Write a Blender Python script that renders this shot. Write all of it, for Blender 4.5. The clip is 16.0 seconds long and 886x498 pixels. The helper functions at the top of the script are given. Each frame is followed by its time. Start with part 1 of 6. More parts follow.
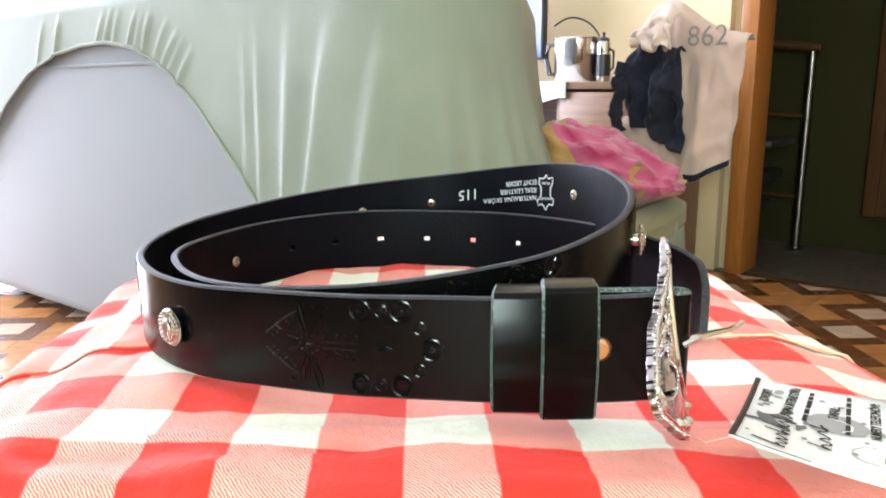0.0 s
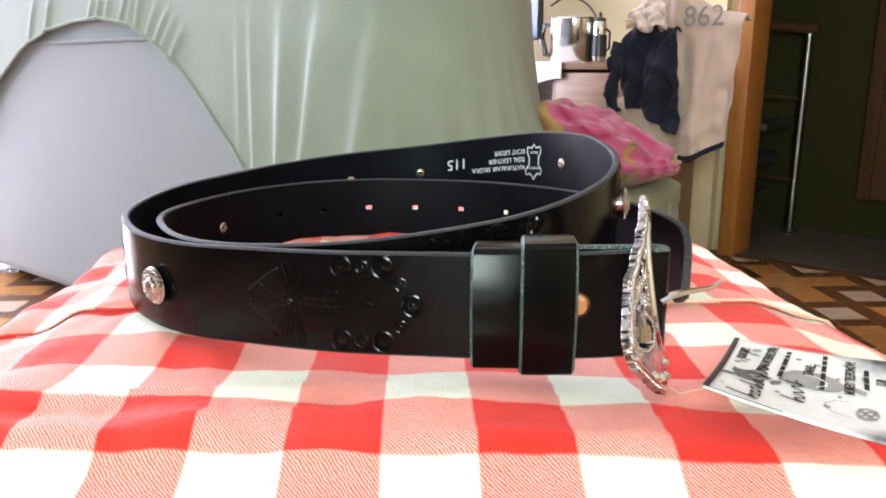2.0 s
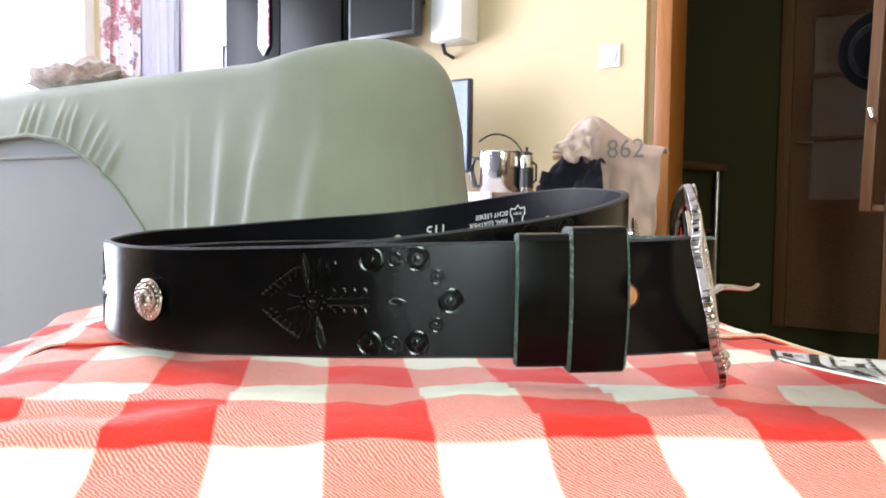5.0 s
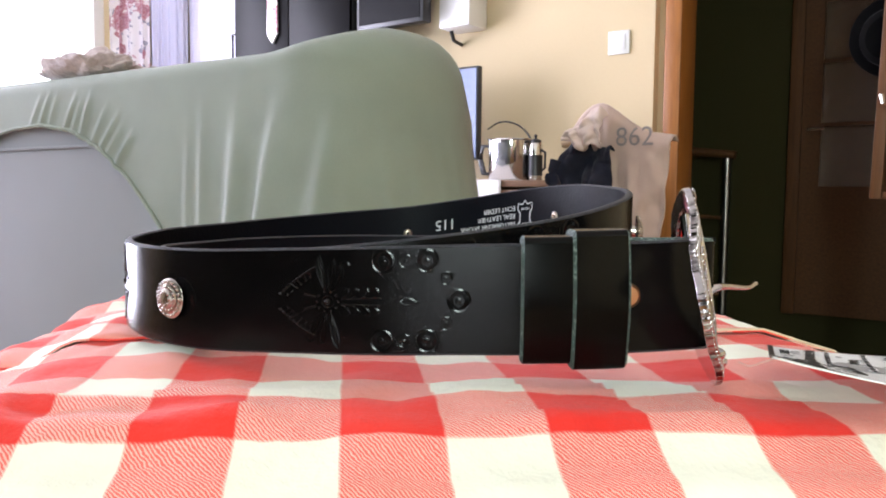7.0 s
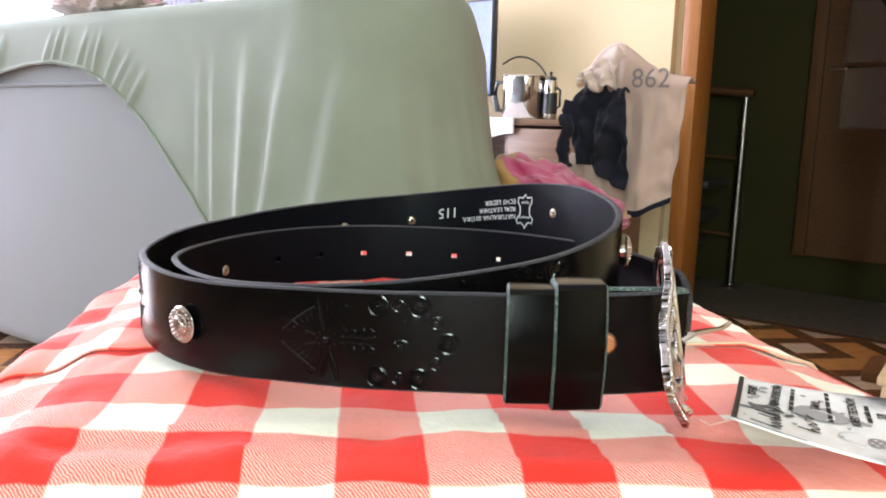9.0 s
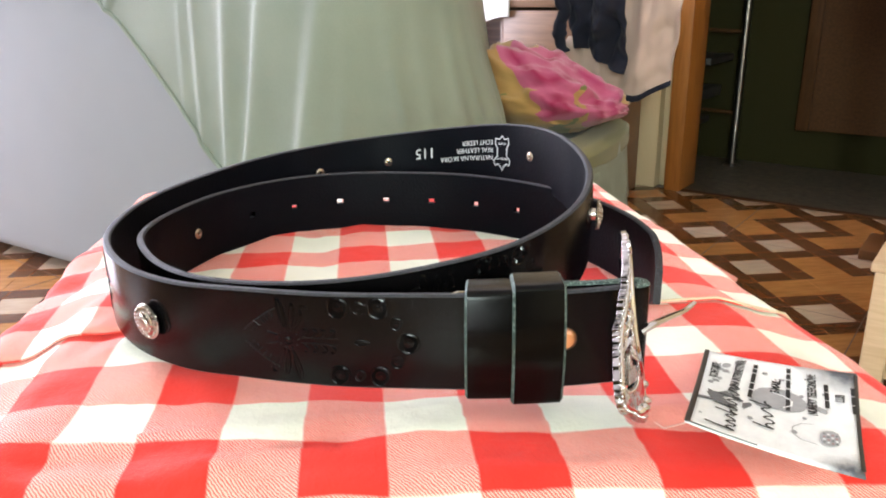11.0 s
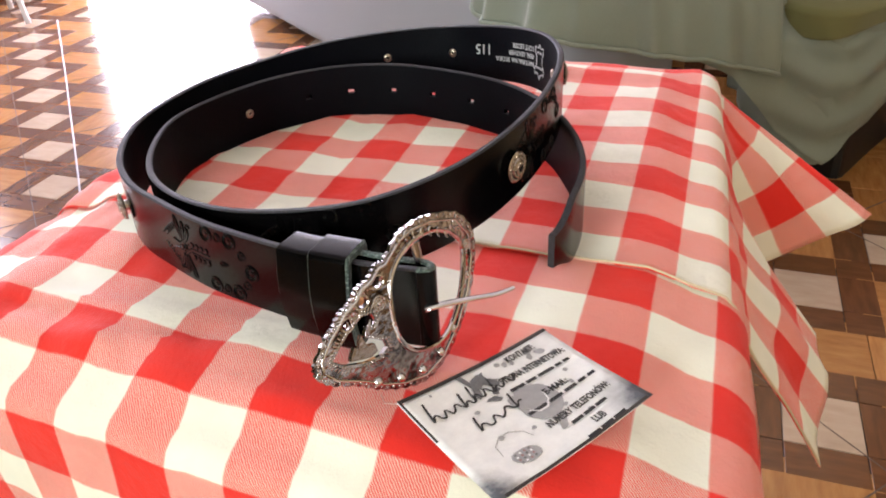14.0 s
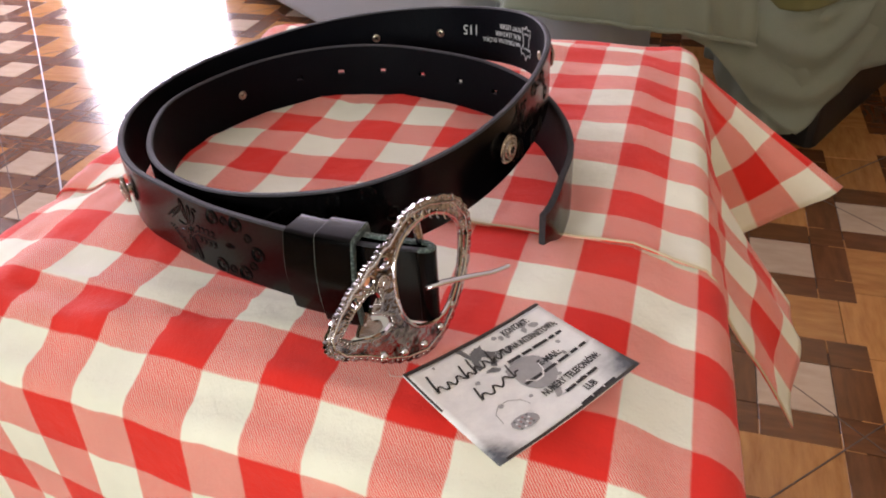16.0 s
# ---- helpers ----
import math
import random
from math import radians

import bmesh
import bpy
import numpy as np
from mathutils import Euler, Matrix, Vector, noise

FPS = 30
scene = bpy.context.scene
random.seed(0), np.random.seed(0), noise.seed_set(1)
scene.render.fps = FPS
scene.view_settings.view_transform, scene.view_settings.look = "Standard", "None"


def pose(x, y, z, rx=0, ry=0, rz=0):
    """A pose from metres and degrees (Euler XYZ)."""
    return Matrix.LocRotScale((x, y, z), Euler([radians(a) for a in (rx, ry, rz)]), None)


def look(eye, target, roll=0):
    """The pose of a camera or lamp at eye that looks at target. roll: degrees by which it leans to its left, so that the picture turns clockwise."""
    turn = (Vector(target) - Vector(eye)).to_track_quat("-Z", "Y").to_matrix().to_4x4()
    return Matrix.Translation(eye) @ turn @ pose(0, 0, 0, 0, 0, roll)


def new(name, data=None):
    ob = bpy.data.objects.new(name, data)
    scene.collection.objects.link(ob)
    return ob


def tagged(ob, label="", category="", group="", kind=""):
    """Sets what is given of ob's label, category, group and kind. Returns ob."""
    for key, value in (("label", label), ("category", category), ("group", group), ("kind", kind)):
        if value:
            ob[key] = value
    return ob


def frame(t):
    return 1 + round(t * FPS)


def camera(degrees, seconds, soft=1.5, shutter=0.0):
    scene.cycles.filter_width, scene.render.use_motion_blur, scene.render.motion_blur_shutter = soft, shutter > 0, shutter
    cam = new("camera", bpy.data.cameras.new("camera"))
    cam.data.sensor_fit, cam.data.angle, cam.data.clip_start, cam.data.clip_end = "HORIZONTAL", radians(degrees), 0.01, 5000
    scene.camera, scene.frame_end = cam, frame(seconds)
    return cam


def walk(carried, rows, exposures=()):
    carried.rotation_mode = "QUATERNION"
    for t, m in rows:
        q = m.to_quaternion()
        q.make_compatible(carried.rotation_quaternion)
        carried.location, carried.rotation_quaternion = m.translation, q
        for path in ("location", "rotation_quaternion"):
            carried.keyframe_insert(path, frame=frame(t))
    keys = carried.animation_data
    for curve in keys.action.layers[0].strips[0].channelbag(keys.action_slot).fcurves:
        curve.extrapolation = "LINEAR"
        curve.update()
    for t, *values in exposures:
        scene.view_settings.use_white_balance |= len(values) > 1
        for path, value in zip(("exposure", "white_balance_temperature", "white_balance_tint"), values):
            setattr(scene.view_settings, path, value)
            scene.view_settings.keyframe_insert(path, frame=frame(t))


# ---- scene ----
import functools

# ---- camera ----
cam = camera(60.4, 16.0, 1.9)
PATH = [
    (0, (0.067, -0.025, 0.744), (-0.419, 1.868, 0.317), -0.5),
    (0.5, (0.079, -0.029, 0.741), (-0.415, 1.856, 0.291), -1.4),
    (1, (0.082, -0.036, 0.74), (-0.405, 1.854, 0.3), -0.4),
    (1.5, (0.073, -0.035, 0.736), (-0.397, 1.854, 0.275), 0.0),
    (2, (0.073, -0.027, 0.735), (-0.4, 1.859, 0.264), -0.1),
    (2.5, (0.071, -0.026, 0.735), (-0.402, 1.859, 0.266), -0.5),
    (3, (0.07, -0.029, 0.734), (-0.398, 1.859, 0.268), -0.3),
    (3.5, (0.075, -0.032, 0.734), (-0.38, 1.864, 0.291), 0.1),
    (4, (0.05, -0.042, 0.707), (-0.318, 1.891, 0.352), 1.3),
    (4.5, (0.039, -0.039, 0.691), (-0.295, 1.927, 0.544), 0.7),
    (5, (0.032, -0.027, 0.681), (-0.254, 1.949, 0.573), 0.7),
    (5.2, (0.033, -0.028, 0.681), (-0.283, 1.943, 0.56), 0.8),
    (7.5, (0.034, -0.045, 0.688), (-0.274, 1.926, 0.544), 0.5),
    (8, (0.035, -0.053, 0.688), (-0.271, 1.918, 0.552), 1.1),
    (8.5, (0.036, -0.054, 0.694), (-0.265, 1.919, 0.563), 1.1),
    (9, (0.043, -0.049, 0.734), (-0.294, 1.893, 0.397), 1.4),
    (11.5, (0.058, -0.023, 0.777), (-0.274, 1.841, 0.133), -1.0),
    (12, (0.057, -0.017, 0.777), (-0.275, 1.848, 0.136), -0.9),
    (12.5, (0.07, -0.021, 0.81), (-0.281, 1.758, -0.033), 1.6),
    (13, (0.116, -0.002, 0.837), (-0.371, 1.671, -0.145), 1.2),
    (13.5, (0.218, 0.023, 0.841), (-0.769, 1.462, -0.137), -0.2),
    (14, (0.239, 0.045, 0.842), (-0.754, 1.407, -0.236), -3.2),
    (14.5, (0.243, 0.045, 0.845), (-0.735, 1.387, -0.27), -3.1),
    (15, (0.246, 0.025, 0.868), (-0.708, 1.372, -0.263), -2.1),
    (15.5, (0.243, 0.025, 0.859), (-0.688, 1.379, -0.282), -2.3),
    (16, (0.239, 0.03, 0.856), (-0.685, 1.385, -0.289), -2.9),
]
walk(cam, [(t, look(eye, target, roll)) for t, eye, target, roll in PATH], [(0.0, 0.44, 6200, 4), (0.5, 0.34, 6200, 7), (3.0, 0.20, 6250, 8), (5.0, 0.08, 6250, 6), (7.5, -0.3, 6300, 12), (8.5, -0.25, 6300, 12), (9.0, 0.10, 6300, 8), (11.5, 0.24, 6450, 9), (12.0, 0.22, 6500, 11), (13.0, 0.42, 6500, 10), (13.5, -0.20, 6600, 15), (14.0, -0.28, 6650, 16), (14.5, -0.54, 6800, 21), (16.0, -0.66, 6800, 21)])


# ---- world and light ----
ROOM = Matrix.Rotation(radians(-27), 4, "Z")    # the room's own axes: u along the back wall, v towards it
TABLE_AXES = Matrix.Rotation(radians(16), 4, "Z")  # the table stands askew, along the floor's pattern
TABLE_Z = 0.618


def area(name, u, v, z, rx, ry, rz, sx, sy, watts, color):
    lamp = bpy.data.lights.new(name, "AREA")
    lamp.shape, lamp.size, lamp.size_y, lamp.energy, lamp.color = "RECTANGLE", sx, sy, watts, color
    ob = new(name, lamp)
    ob.matrix_world = ROOM @ pose(u, v, z, rx, ry, rz)
    return ob


world = bpy.data.worlds.new("world")
scene.world = world
world.use_nodes = True
sky = world.node_tree.nodes.new("ShaderNodeTexSky")
sky.sky_type, sky.sun_disc, sky.sun_elevation, sky.sun_rotation = "NISHITA", False, radians(38), radians(-63)
world.node_tree.links.new(sky.outputs[0], world.node_tree.nodes["Background"].inputs[0])
world.node_tree.nodes["Background"].inputs[1].default_value = 0.12
# daylight through the balcony window and the glazed door behind the camera, inferred from belt sheen
area("window_light_left", -4.0, 1.4, 1.14, 0, -90, 0, 2.1, 2.0, 238, (0.99, 0.96, 1.17))
# side fill for the sofa, from an unseen window added next to the balcony's
area("window_light_side", -4.0, -1.05, 1.5, 0, -90, 0, 1.3, 1.4, 85, (0.99, 0.96, 1.17))
area("window_light_front", 1.15, -2.30, 1.36, 90, 0, 0, 0.50, 1.20, 92, (0.84, 1.0, 0.92))


# ---- materials ----
def nodes_of(name):
    m = bpy.data.materials.new(name)
    m.use_nodes = True
    t = m.node_tree
    return m, t, t.nodes["Principled BSDF"]


def link(t, a, b):
    t.links.new(a, b)


def math_node(t, op, a, b=None, c=None):
    n = t.nodes.new("ShaderNodeMath")
    n.operation = op
    for i, v in enumerate((a, b, c)):
        if v is None:
            continue
        if isinstance(v, (int, float)):
            n.inputs[i].default_value = v
        else:
            t.links.new(v, n.inputs[i])
    return n.outputs[0]


def mix_color(t, fac, a, b, blend="MIX"):
    n = t.nodes.new("ShaderNodeMix")
    n.data_type, n.blend_type = "RGBA", blend
    for sock, v in ((n.inputs[0], fac), (n.inputs[6], a), (n.inputs[7], b)):
        if isinstance(v, (int, float)):
            sock.default_value = v
        elif isinstance(v, tuple):
            sock.default_value = (*v, 1) if len(v) == 3 else v
        else:
            t.links.new(v, sock)
    return n.outputs[2]


def noise_node(t, scale, detail=3.0, vector=None, rough=0.5):
    n = t.nodes.new("ShaderNodeTexNoise")
    n.inputs["Scale"].default_value, n.inputs["Detail"].default_value = scale, detail
    n.inputs["Roughness"].default_value = rough
    if vector is not None:
        t.links.new(vector, n.inputs["Vector"])
    return n.outputs["Fac"]


def ramp(t, fac, stops):
    n = t.nodes.new("ShaderNodeValToRGB")
    r = n.color_ramp
    while len(r.elements) < len(stops):
        r.elements.new(0.5)
    for e, (p, c) in zip(r.elements, stops):
        e.position, e.color = p, (*c, 1)
    t.links.new(fac, n.inputs[0])
    return n.outputs[0]


def bump(t, bsdf, height, strength, distance):
    n = t.nodes.new("ShaderNodeBump")
    n.inputs["Strength"].default_value, n.inputs["Distance"].default_value = strength, distance
    t.links.new(height, n.inputs["Height"])
    t.links.new(n.outputs[0], bsdf.inputs["Normal"])


def where(t, kind="Object"):
    return t.nodes.new("ShaderNodeTexCoord").outputs[kind]


@functools.lru_cache(None)
def plain(name, color, rough=0.6, metal=0.0, grain=60.0, vary=0.12, relief=0.15, depth=0.001, large=3.0, sheen=0.0, coat=0.0, even=True):
    """A surface with variation at two scales, and a fine relief."""
    m, t, b = nodes_of(name)
    at = where(t)
    fine, broad = noise_node(t, grain, 4, at), noise_node(t, large, 2, at)
    both = math_node(t, "ADD", math_node(t, "MULTIPLY", fine, 0.5), math_node(t, "MULTIPLY", broad, 0.5))
    dark = tuple(c * (1 - vary) for c in color)
    light = tuple(min(1, c * (1 + vary)) for c in color)
    link(t, ramp(t, both, ((0.3, dark), (0.7, light))), b.inputs["Base Color"])
    link(t, math_node(t, "ADD", rough - 0.08, math_node(t, "MULTIPLY", broad, 0.16)), b.inputs["Roughness"])
    b.inputs["Metallic"].default_value = metal
    b.inputs["Sheen Weight"].default_value = sheen
    b.inputs["Coat Weight"].default_value = coat
    if relief:
        bump(t, b, fine, relief, depth)
    return m


def gingham():
    """Red and cream gingham: the cloth's own coordinates come from its UV map, in metres."""
    m, t, b = nodes_of("gingham cotton")
    uv = t.nodes.new("ShaderNodeUVMap").outputs[0]
    sep = t.nodes.new("ShaderNodeSeparateXYZ")
    link(t, uv, sep.inputs[0])
    wob = noise_node(t, 120, 2, uv)

    def stripe(c, cell):
        f = math_node(t, "FRACT", math_node(t, "DIVIDE", math_node(t, "ADD", c, math_node(t, "MULTIPLY", wob, 0.0008)), 2 * cell))
        tri = math_node(t, "ABSOLUTE", math_node(t, "SUBTRACT", f, 0.5))
        return math_node(t, "SMOOTH_MIN", 1.0, math_node(t, "MAXIMUM", 0.0, math_node(t, "MULTIPLY_ADD", math_node(t, "SUBTRACT", 0.25, tri), 60.0, 0.5)), 0.1)

    a, c = stripe(sep.outputs[0], 0.0308), stripe(sep.outputs[1], 0.0285)
    # twill: which thread lies on top
    thread = 0.00140
    phase = math_node(t, "DIVIDE", math_node(t, "ADD", sep.outputs[0], sep.outputs[1]), thread)
    diag = math_node(t, "FRACT", math_node(t, "MULTIPLY_ADD", noise_node(t, 420, 2, uv), 1.3, phase))
    over = math_node(t, "MULTIPLY_ADD", math_node(t, "GREATER_THAN", diag, 0.45), 0.50, 0.25)
    pick = math_node(t, "ADD", math_node(t, "MULTIPLY", over, a), math_node(t, "MULTIPLY", math_node(t, "SUBTRACT", 1.0, over), c))
    pick = math_node(t, "POWER", pick, 0.54)
    fade = noise_node(t, 25, 4, uv)
    red = ramp(t, fade, ((0.3, (0.70, 0.014, 0.006)), (0.7, (0.80, 0.024, 0.011))))
    cream = ramp(t, fade, ((0.3, (0.75, 0.745, 0.63)), (0.7, (0.83, 0.825, 0.71))))
    link(t, mix_color(t, pick, cream, red), b.inputs["Base Color"])
    b.inputs["Roughness"].default_value = 0.9
    b.inputs["Sheen Weight"].default_value = 0.15
    weave = math_node(t, "ADD", math_node(t, "MULTIPLY", diag, 0.5), noise_node(t, 900, 3, uv))
    weave = math_node(t, "ADD", weave, math_node(t, "MULTIPLY", noise_node(t, 38, 4, uv, 0.6), 11.0))
    bump(t, b, weave, 0.4, 0.0005)
    return m


def leather(name, color, rough, grain, relief, worn=None, depth=0.0004, spec=0.5):
    m, t, b = nodes_of(name)
    at = where(t)
    v = t.nodes.new("ShaderNodeTexVoronoi")
    v.inputs["Scale"].default_value = grain
    link(t, at, v.inputs["Vector"])
    fine, broad = noise_node(t, grain * 0.8, 4, at), noise_node(t, 28, 3, at)
    base = mix_color(t, math_node(t, "MULTIPLY", broad, 0.8), color, tuple(min(1, c * 1.9 + 0.0005) for c in color))
    if worn:
        speck = math_node(t, "GREATER_THAN", noise_node(t, 900, 3, at, 0.7), 0.56)
        base = mix_color(t, math_node(t, "MULTIPLY", speck, 0.8), base, worn)
    link(t, base, b.inputs["Base Color"])
    link(t, math_node(t, "MULTIPLY_ADD", broad, 0.18, rough - 0.09), b.inputs["Roughness"])
    b.inputs["Specular IOR Level"].default_value = spec
    bump(t, b, math_node(t, "ADD", v.outputs["Distance"], fine), relief, depth)
    return m


def wood(name, dark, light, rough=0.45, scale=9.0, along=(1, 14, 14), random_tint=0.0):
    m, t, b = nodes_of(name)
    mp = t.nodes.new("ShaderNodeMapping")
    mp.inputs["Scale"].default_value = along
    link(t, where(t), mp.inputs["Vector"])
    vec = mp.outputs[0]
    info = t.nodes.new("ShaderNodeObjectInfo")
    if random_tint:
        add = t.nodes.new("ShaderNodeVectorMath")
        add.operation = "ADD"
        link(t, vec, add.inputs[0])
        link(t, math_node(t, "MULTIPLY", info.outputs["Random"], 40.0), add.inputs[1])
        vec = add.outputs[0]
    n = noise_node(t, scale, 6, vec, 0.6)
    c = ramp(t, n, ((0.3, dark), (0.7, light)))
    if random_tint:
        g = math_node(t, "MULTIPLY_ADD", info.outputs["Random"], random_tint, 1 - random_tint / 2)
        hsv = t.nodes.new("ShaderNodeHueSaturation")
        link(t, g, hsv.inputs["Value"])
        link(t, c, hsv.inputs["Color"])
        c = hsv.outputs[0]
    link(t, c, b.inputs["Base Color"])
    link(t, math_node(t, "MULTIPLY_ADD", n, 0.15, rough - 0.08), b.inputs["Roughness"])
    bump(t, b, n, 0.08, 0.001)
    return m


def blossoms(name, ground, petals, leaf, scale, bare=0.44):
    """Printed flowers: rounded blotches of petals and leaves on a ground colour."""
    m, t, b = nodes_of(name)
    at = where(t)
    wob = t.nodes.new("ShaderNodeTexNoise")
    wob.inputs["Scale"].default_value = scale * 2.2
    link(t, at, wob.inputs["Vector"])
    mixv = t.nodes.new("ShaderNodeMix")
    mixv.data_type = "VECTOR"
    mixv.inputs[0].default_value = 0.10
    link(t, at, mixv.inputs[4])
    link(t, wob.outputs["Color"], mixv.inputs[5])
    v = t.nodes.new("ShaderNodeTexVoronoi")
    v.inputs["Scale"].default_value = scale
    link(t, mixv.outputs[1], v.inputs["Vector"])
    rings = ramp(t, v.outputs["Distance"], ((0.0, petals[3]), (0.07, petals[2]), (0.13, petals[0]), (0.20, petals[2]), (0.27, petals[1]), (0.36, petals[2]), (0.44, petals[0]), (0.52, petals[2])))
    leaves = math_node(t, "GREATER_THAN", noise_node(t, scale * 1.7, 3, at), 0.60)
    back = mix_color(t, leaves, ground, leaf)
    flower = math_node(t, "LESS_THAN", v.outputs["Distance"], 0.58)
    pick = math_node(t, "MULTIPLY", flower, math_node(t, "GREATER_THAN", noise_node(t, scale * 0.6, 1, at), bare))
    link(t, mix_color(t, pick, back, rings), b.inputs["Base Color"])
    b.inputs["Roughness"].default_value = 0.9
    b.inputs["Sheen Weight"].default_value = 0.3
    bump(t, b, noise_node(t, 400, 3, at), 0.3, 0.002)
    return m


def engraved():
    """Bright cast chrome with a shallow relief, dark reflections painted into its hollows."""
    m, t, b = nodes_of("engraved chrome")
    at = where(t)
    v = t.nodes.new("ShaderNodeTexVoronoi")
    v.inputs["Scale"].default_value = 330
    link(t, at, v.inputs["Vector"])
    swirl = noise_node(t, 170, 2, at, 0.5)
    link(t, ramp(t, swirl, ((0.34, (0.07, 0.065, 0.065)), (0.52, (0.46, 0.44, 0.45)))), b.inputs["Base Color"])
    b.inputs["Metallic"].default_value, b.inputs["Roughness"].default_value = 1, 0.07
    bump(t, b, math_node(t, "ADD", math_node(t, "MULTIPLY", v.outputs["Distance"], 0.5), swirl), 0.45, 0.0010)
    return m


def card_face():
    """White card whose print runs to a cloudy dark blue grey at two corners; its UV map goes from 0 to 1."""
    m, t, b = nodes_of("white card with a cloudy print")
    uv = t.nodes.new("ShaderNodeUVMap").outputs[0]
    sep = t.nodes.new("ShaderNodeSeparateXYZ")
    link(t, uv, sep.inputs[0])
    cloud = noise_node(t, 9, 5, uv, 0.65)

    def corner(x, y, reach):
        dx = math_node(t, "SUBTRACT", sep.outputs[0], x)
        dy = math_node(t, "MULTIPLY", math_node(t, "SUBTRACT", sep.outputs[1], y), 0.66)
        d = math_node(t, "SQRT", math_node(t, "ADD", math_node(t, "MULTIPLY", dx, dx), math_node(t, "MULTIPLY", dy, dy)))
        k = math_node(t, "SUBTRACT", 1.0, math_node(t, "DIVIDE", math_node(t, "MULTIPLY_ADD", cloud, -0.18, math_node(t, "ADD", d, 0.09)), reach))
        return math_node(t, "MAXIMUM", 0.0, k)

    dark = math_node(t, "ADD", corner(1.02, 1.0, 0.27), corner(0.0, 1.02, 0.20))
    dark = math_node(t, "MINIMUM", 1.0, math_node(t, "MULTIPLY", dark, 1.5))
    paper = ramp(t, cloud, ((0.35, (0.82, 0.83, 0.85)), (0.65, (0.92, 0.93, 0.94))))
    link(t, mix_color(t, dark, paper, (0.09, 0.10, 0.125)), b.inputs["Base Color"])
    b.inputs["Roughness"].default_value = 0.42
    bump(t, b, noise_node(t, 40, 3, uv), 0.03, 0.001)
    return m


CARD_FACE = card_face()
GINGHAM = gingham()
LEATHER_OUT = leather("black embossed leather", (0.0014, 0.0012, 0.0014), 0.18, 2200, 0.065, spec=0.17)
LEATHER_LOOP = leather("dull black leather", (0.0012, 0.0010, 0.0010), 0.17, 2600, 0.03, spec=0.12)
LEATHER_STAMP = leather("stamped glossy leather", (0.0016, 0.0014, 0.0015), 0.13, 2200, 0.04, spec=0.24)
LEATHER_IN = leather("black leather flesh side", (0.0019, 0.0021, 0.0036), 0.50, 700, 0.25, spec=0.07)
LEATHER_EDGE = leather("cut leather edge", (0.010, 0.010, 0.013), 0.7, 700, 0.4, worn=(0.040, 0.039, 0.052))
LEATHER_GREEN = leather("cut leather edge dyed green", (0.026, 0.042, 0.037), 0.7, 800, 0.4, worn=(0.20, 0.26, 0.235))
CHROME = plain("chrome", (0.58, 0.56, 0.57), 0.09, 1.0, 420, 0.10, 0.12, 0.0006, 60)
MIRROR = plain("smooth chrome", (0.66, 0.65, 0.67), 0.09, 1.0, 300, 0.04, 0.02, 0.0003, 60)
ENGRAVED = engraved()
SILVER = plain("antique silver", (0.44, 0.385, 0.345), 0.24, 1.0, 600, 0.3, 0.3, 0.0006, 200)
COPPER = plain("copper rivet", (0.80, 0.45, 0.24), 0.3, 1.0, 500, 0.1, 0.05, 0.0003)
BRASS = plain("dull steel eyelet", (0.42, 0.36, 0.29), 0.3, 1.0, 500, 0.1, 0.05, 0.0003)
WHITE_PRINT = plain("white foil print", (0.62, 0.62, 0.64), 0.6, 0, 800, 0.1, 0)
CARD = plain("white card", (0.84, 0.85, 0.87), 0.45, 0, 200, 0.05, 0.02)
CARD_GREY = plain("grey card print", (0.36, 0.36, 0.38), 0.5, 0, 300, 0.15, 0)
CARD_MID = plain("dark grey card print", (0.15, 0.15, 0.16), 0.5, 0, 600, 0.35, 0)
CARD_ROSE = plain("dull rose card print", (0.36, 0.20, 0.21), 0.5, 0, 300, 0.2, 0)
CARD_EDGE = plain("dark brown card print", (0.035, 0.028, 0.024), 0.5, 0, 300, 0.2, 0)
INK = plain("black ink", (0.012, 0.012, 0.013), 0.5, 0, 300, 0.1, 0)
SOFA_FABRIC = plain("pale grey upholstery", (0.255, 0.272, 0.285), 0.9, 0, 700, 0.06, 0.25, 0.001, 4, 0.2)
COVER_FABRIC = plain("pale green stretch cover", (0.222, 0.260, 0.211), 0.70, 0, 500, 0.10, 0.6, 0.0014, 9, 0.12)
WALL_WARM = plain("warm cream wall paint", (0.60, 0.485, 0.30), 0.8, 0, 120, 0.03, 0.15, 0.001, 1.2)
WALL_WHITE = plain("white ceiling paint", (0.80, 0.79, 0.76), 0.8, 0, 120, 0.03, 0.1, 0.001, 1.2)
# the hall's shade and a dim back room are put into this colour
WALL_GREEN_SHADED = plain("dull green wall paint", (0.025, 0.0225, 0.0068), 0.85, 0, 120, 0.05, 0.15, 0.001, 1.2)
WALL_GREEN_SHADED.node_tree.nodes["Principled BSDF"].inputs["Specular IOR Level"].default_value = 0.12
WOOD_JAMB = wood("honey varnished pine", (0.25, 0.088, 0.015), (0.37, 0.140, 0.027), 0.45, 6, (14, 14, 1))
# honey pine again, darker: the rack's shade is put into its colour
WOOD_RACK_SHADED = wood("dark honey pine", (0.085, 0.031, 0.007), (0.135, 0.052, 0.012), 0.5, 6, (14, 14, 1))
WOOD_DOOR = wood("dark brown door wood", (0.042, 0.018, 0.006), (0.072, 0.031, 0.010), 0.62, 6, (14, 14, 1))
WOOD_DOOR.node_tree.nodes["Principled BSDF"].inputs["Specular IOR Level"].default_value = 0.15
WOOD_DESK = wood("brown desk veneer", (0.13, 0.066, 0.035), (0.22, 0.12, 0.066), 0.45, 6)
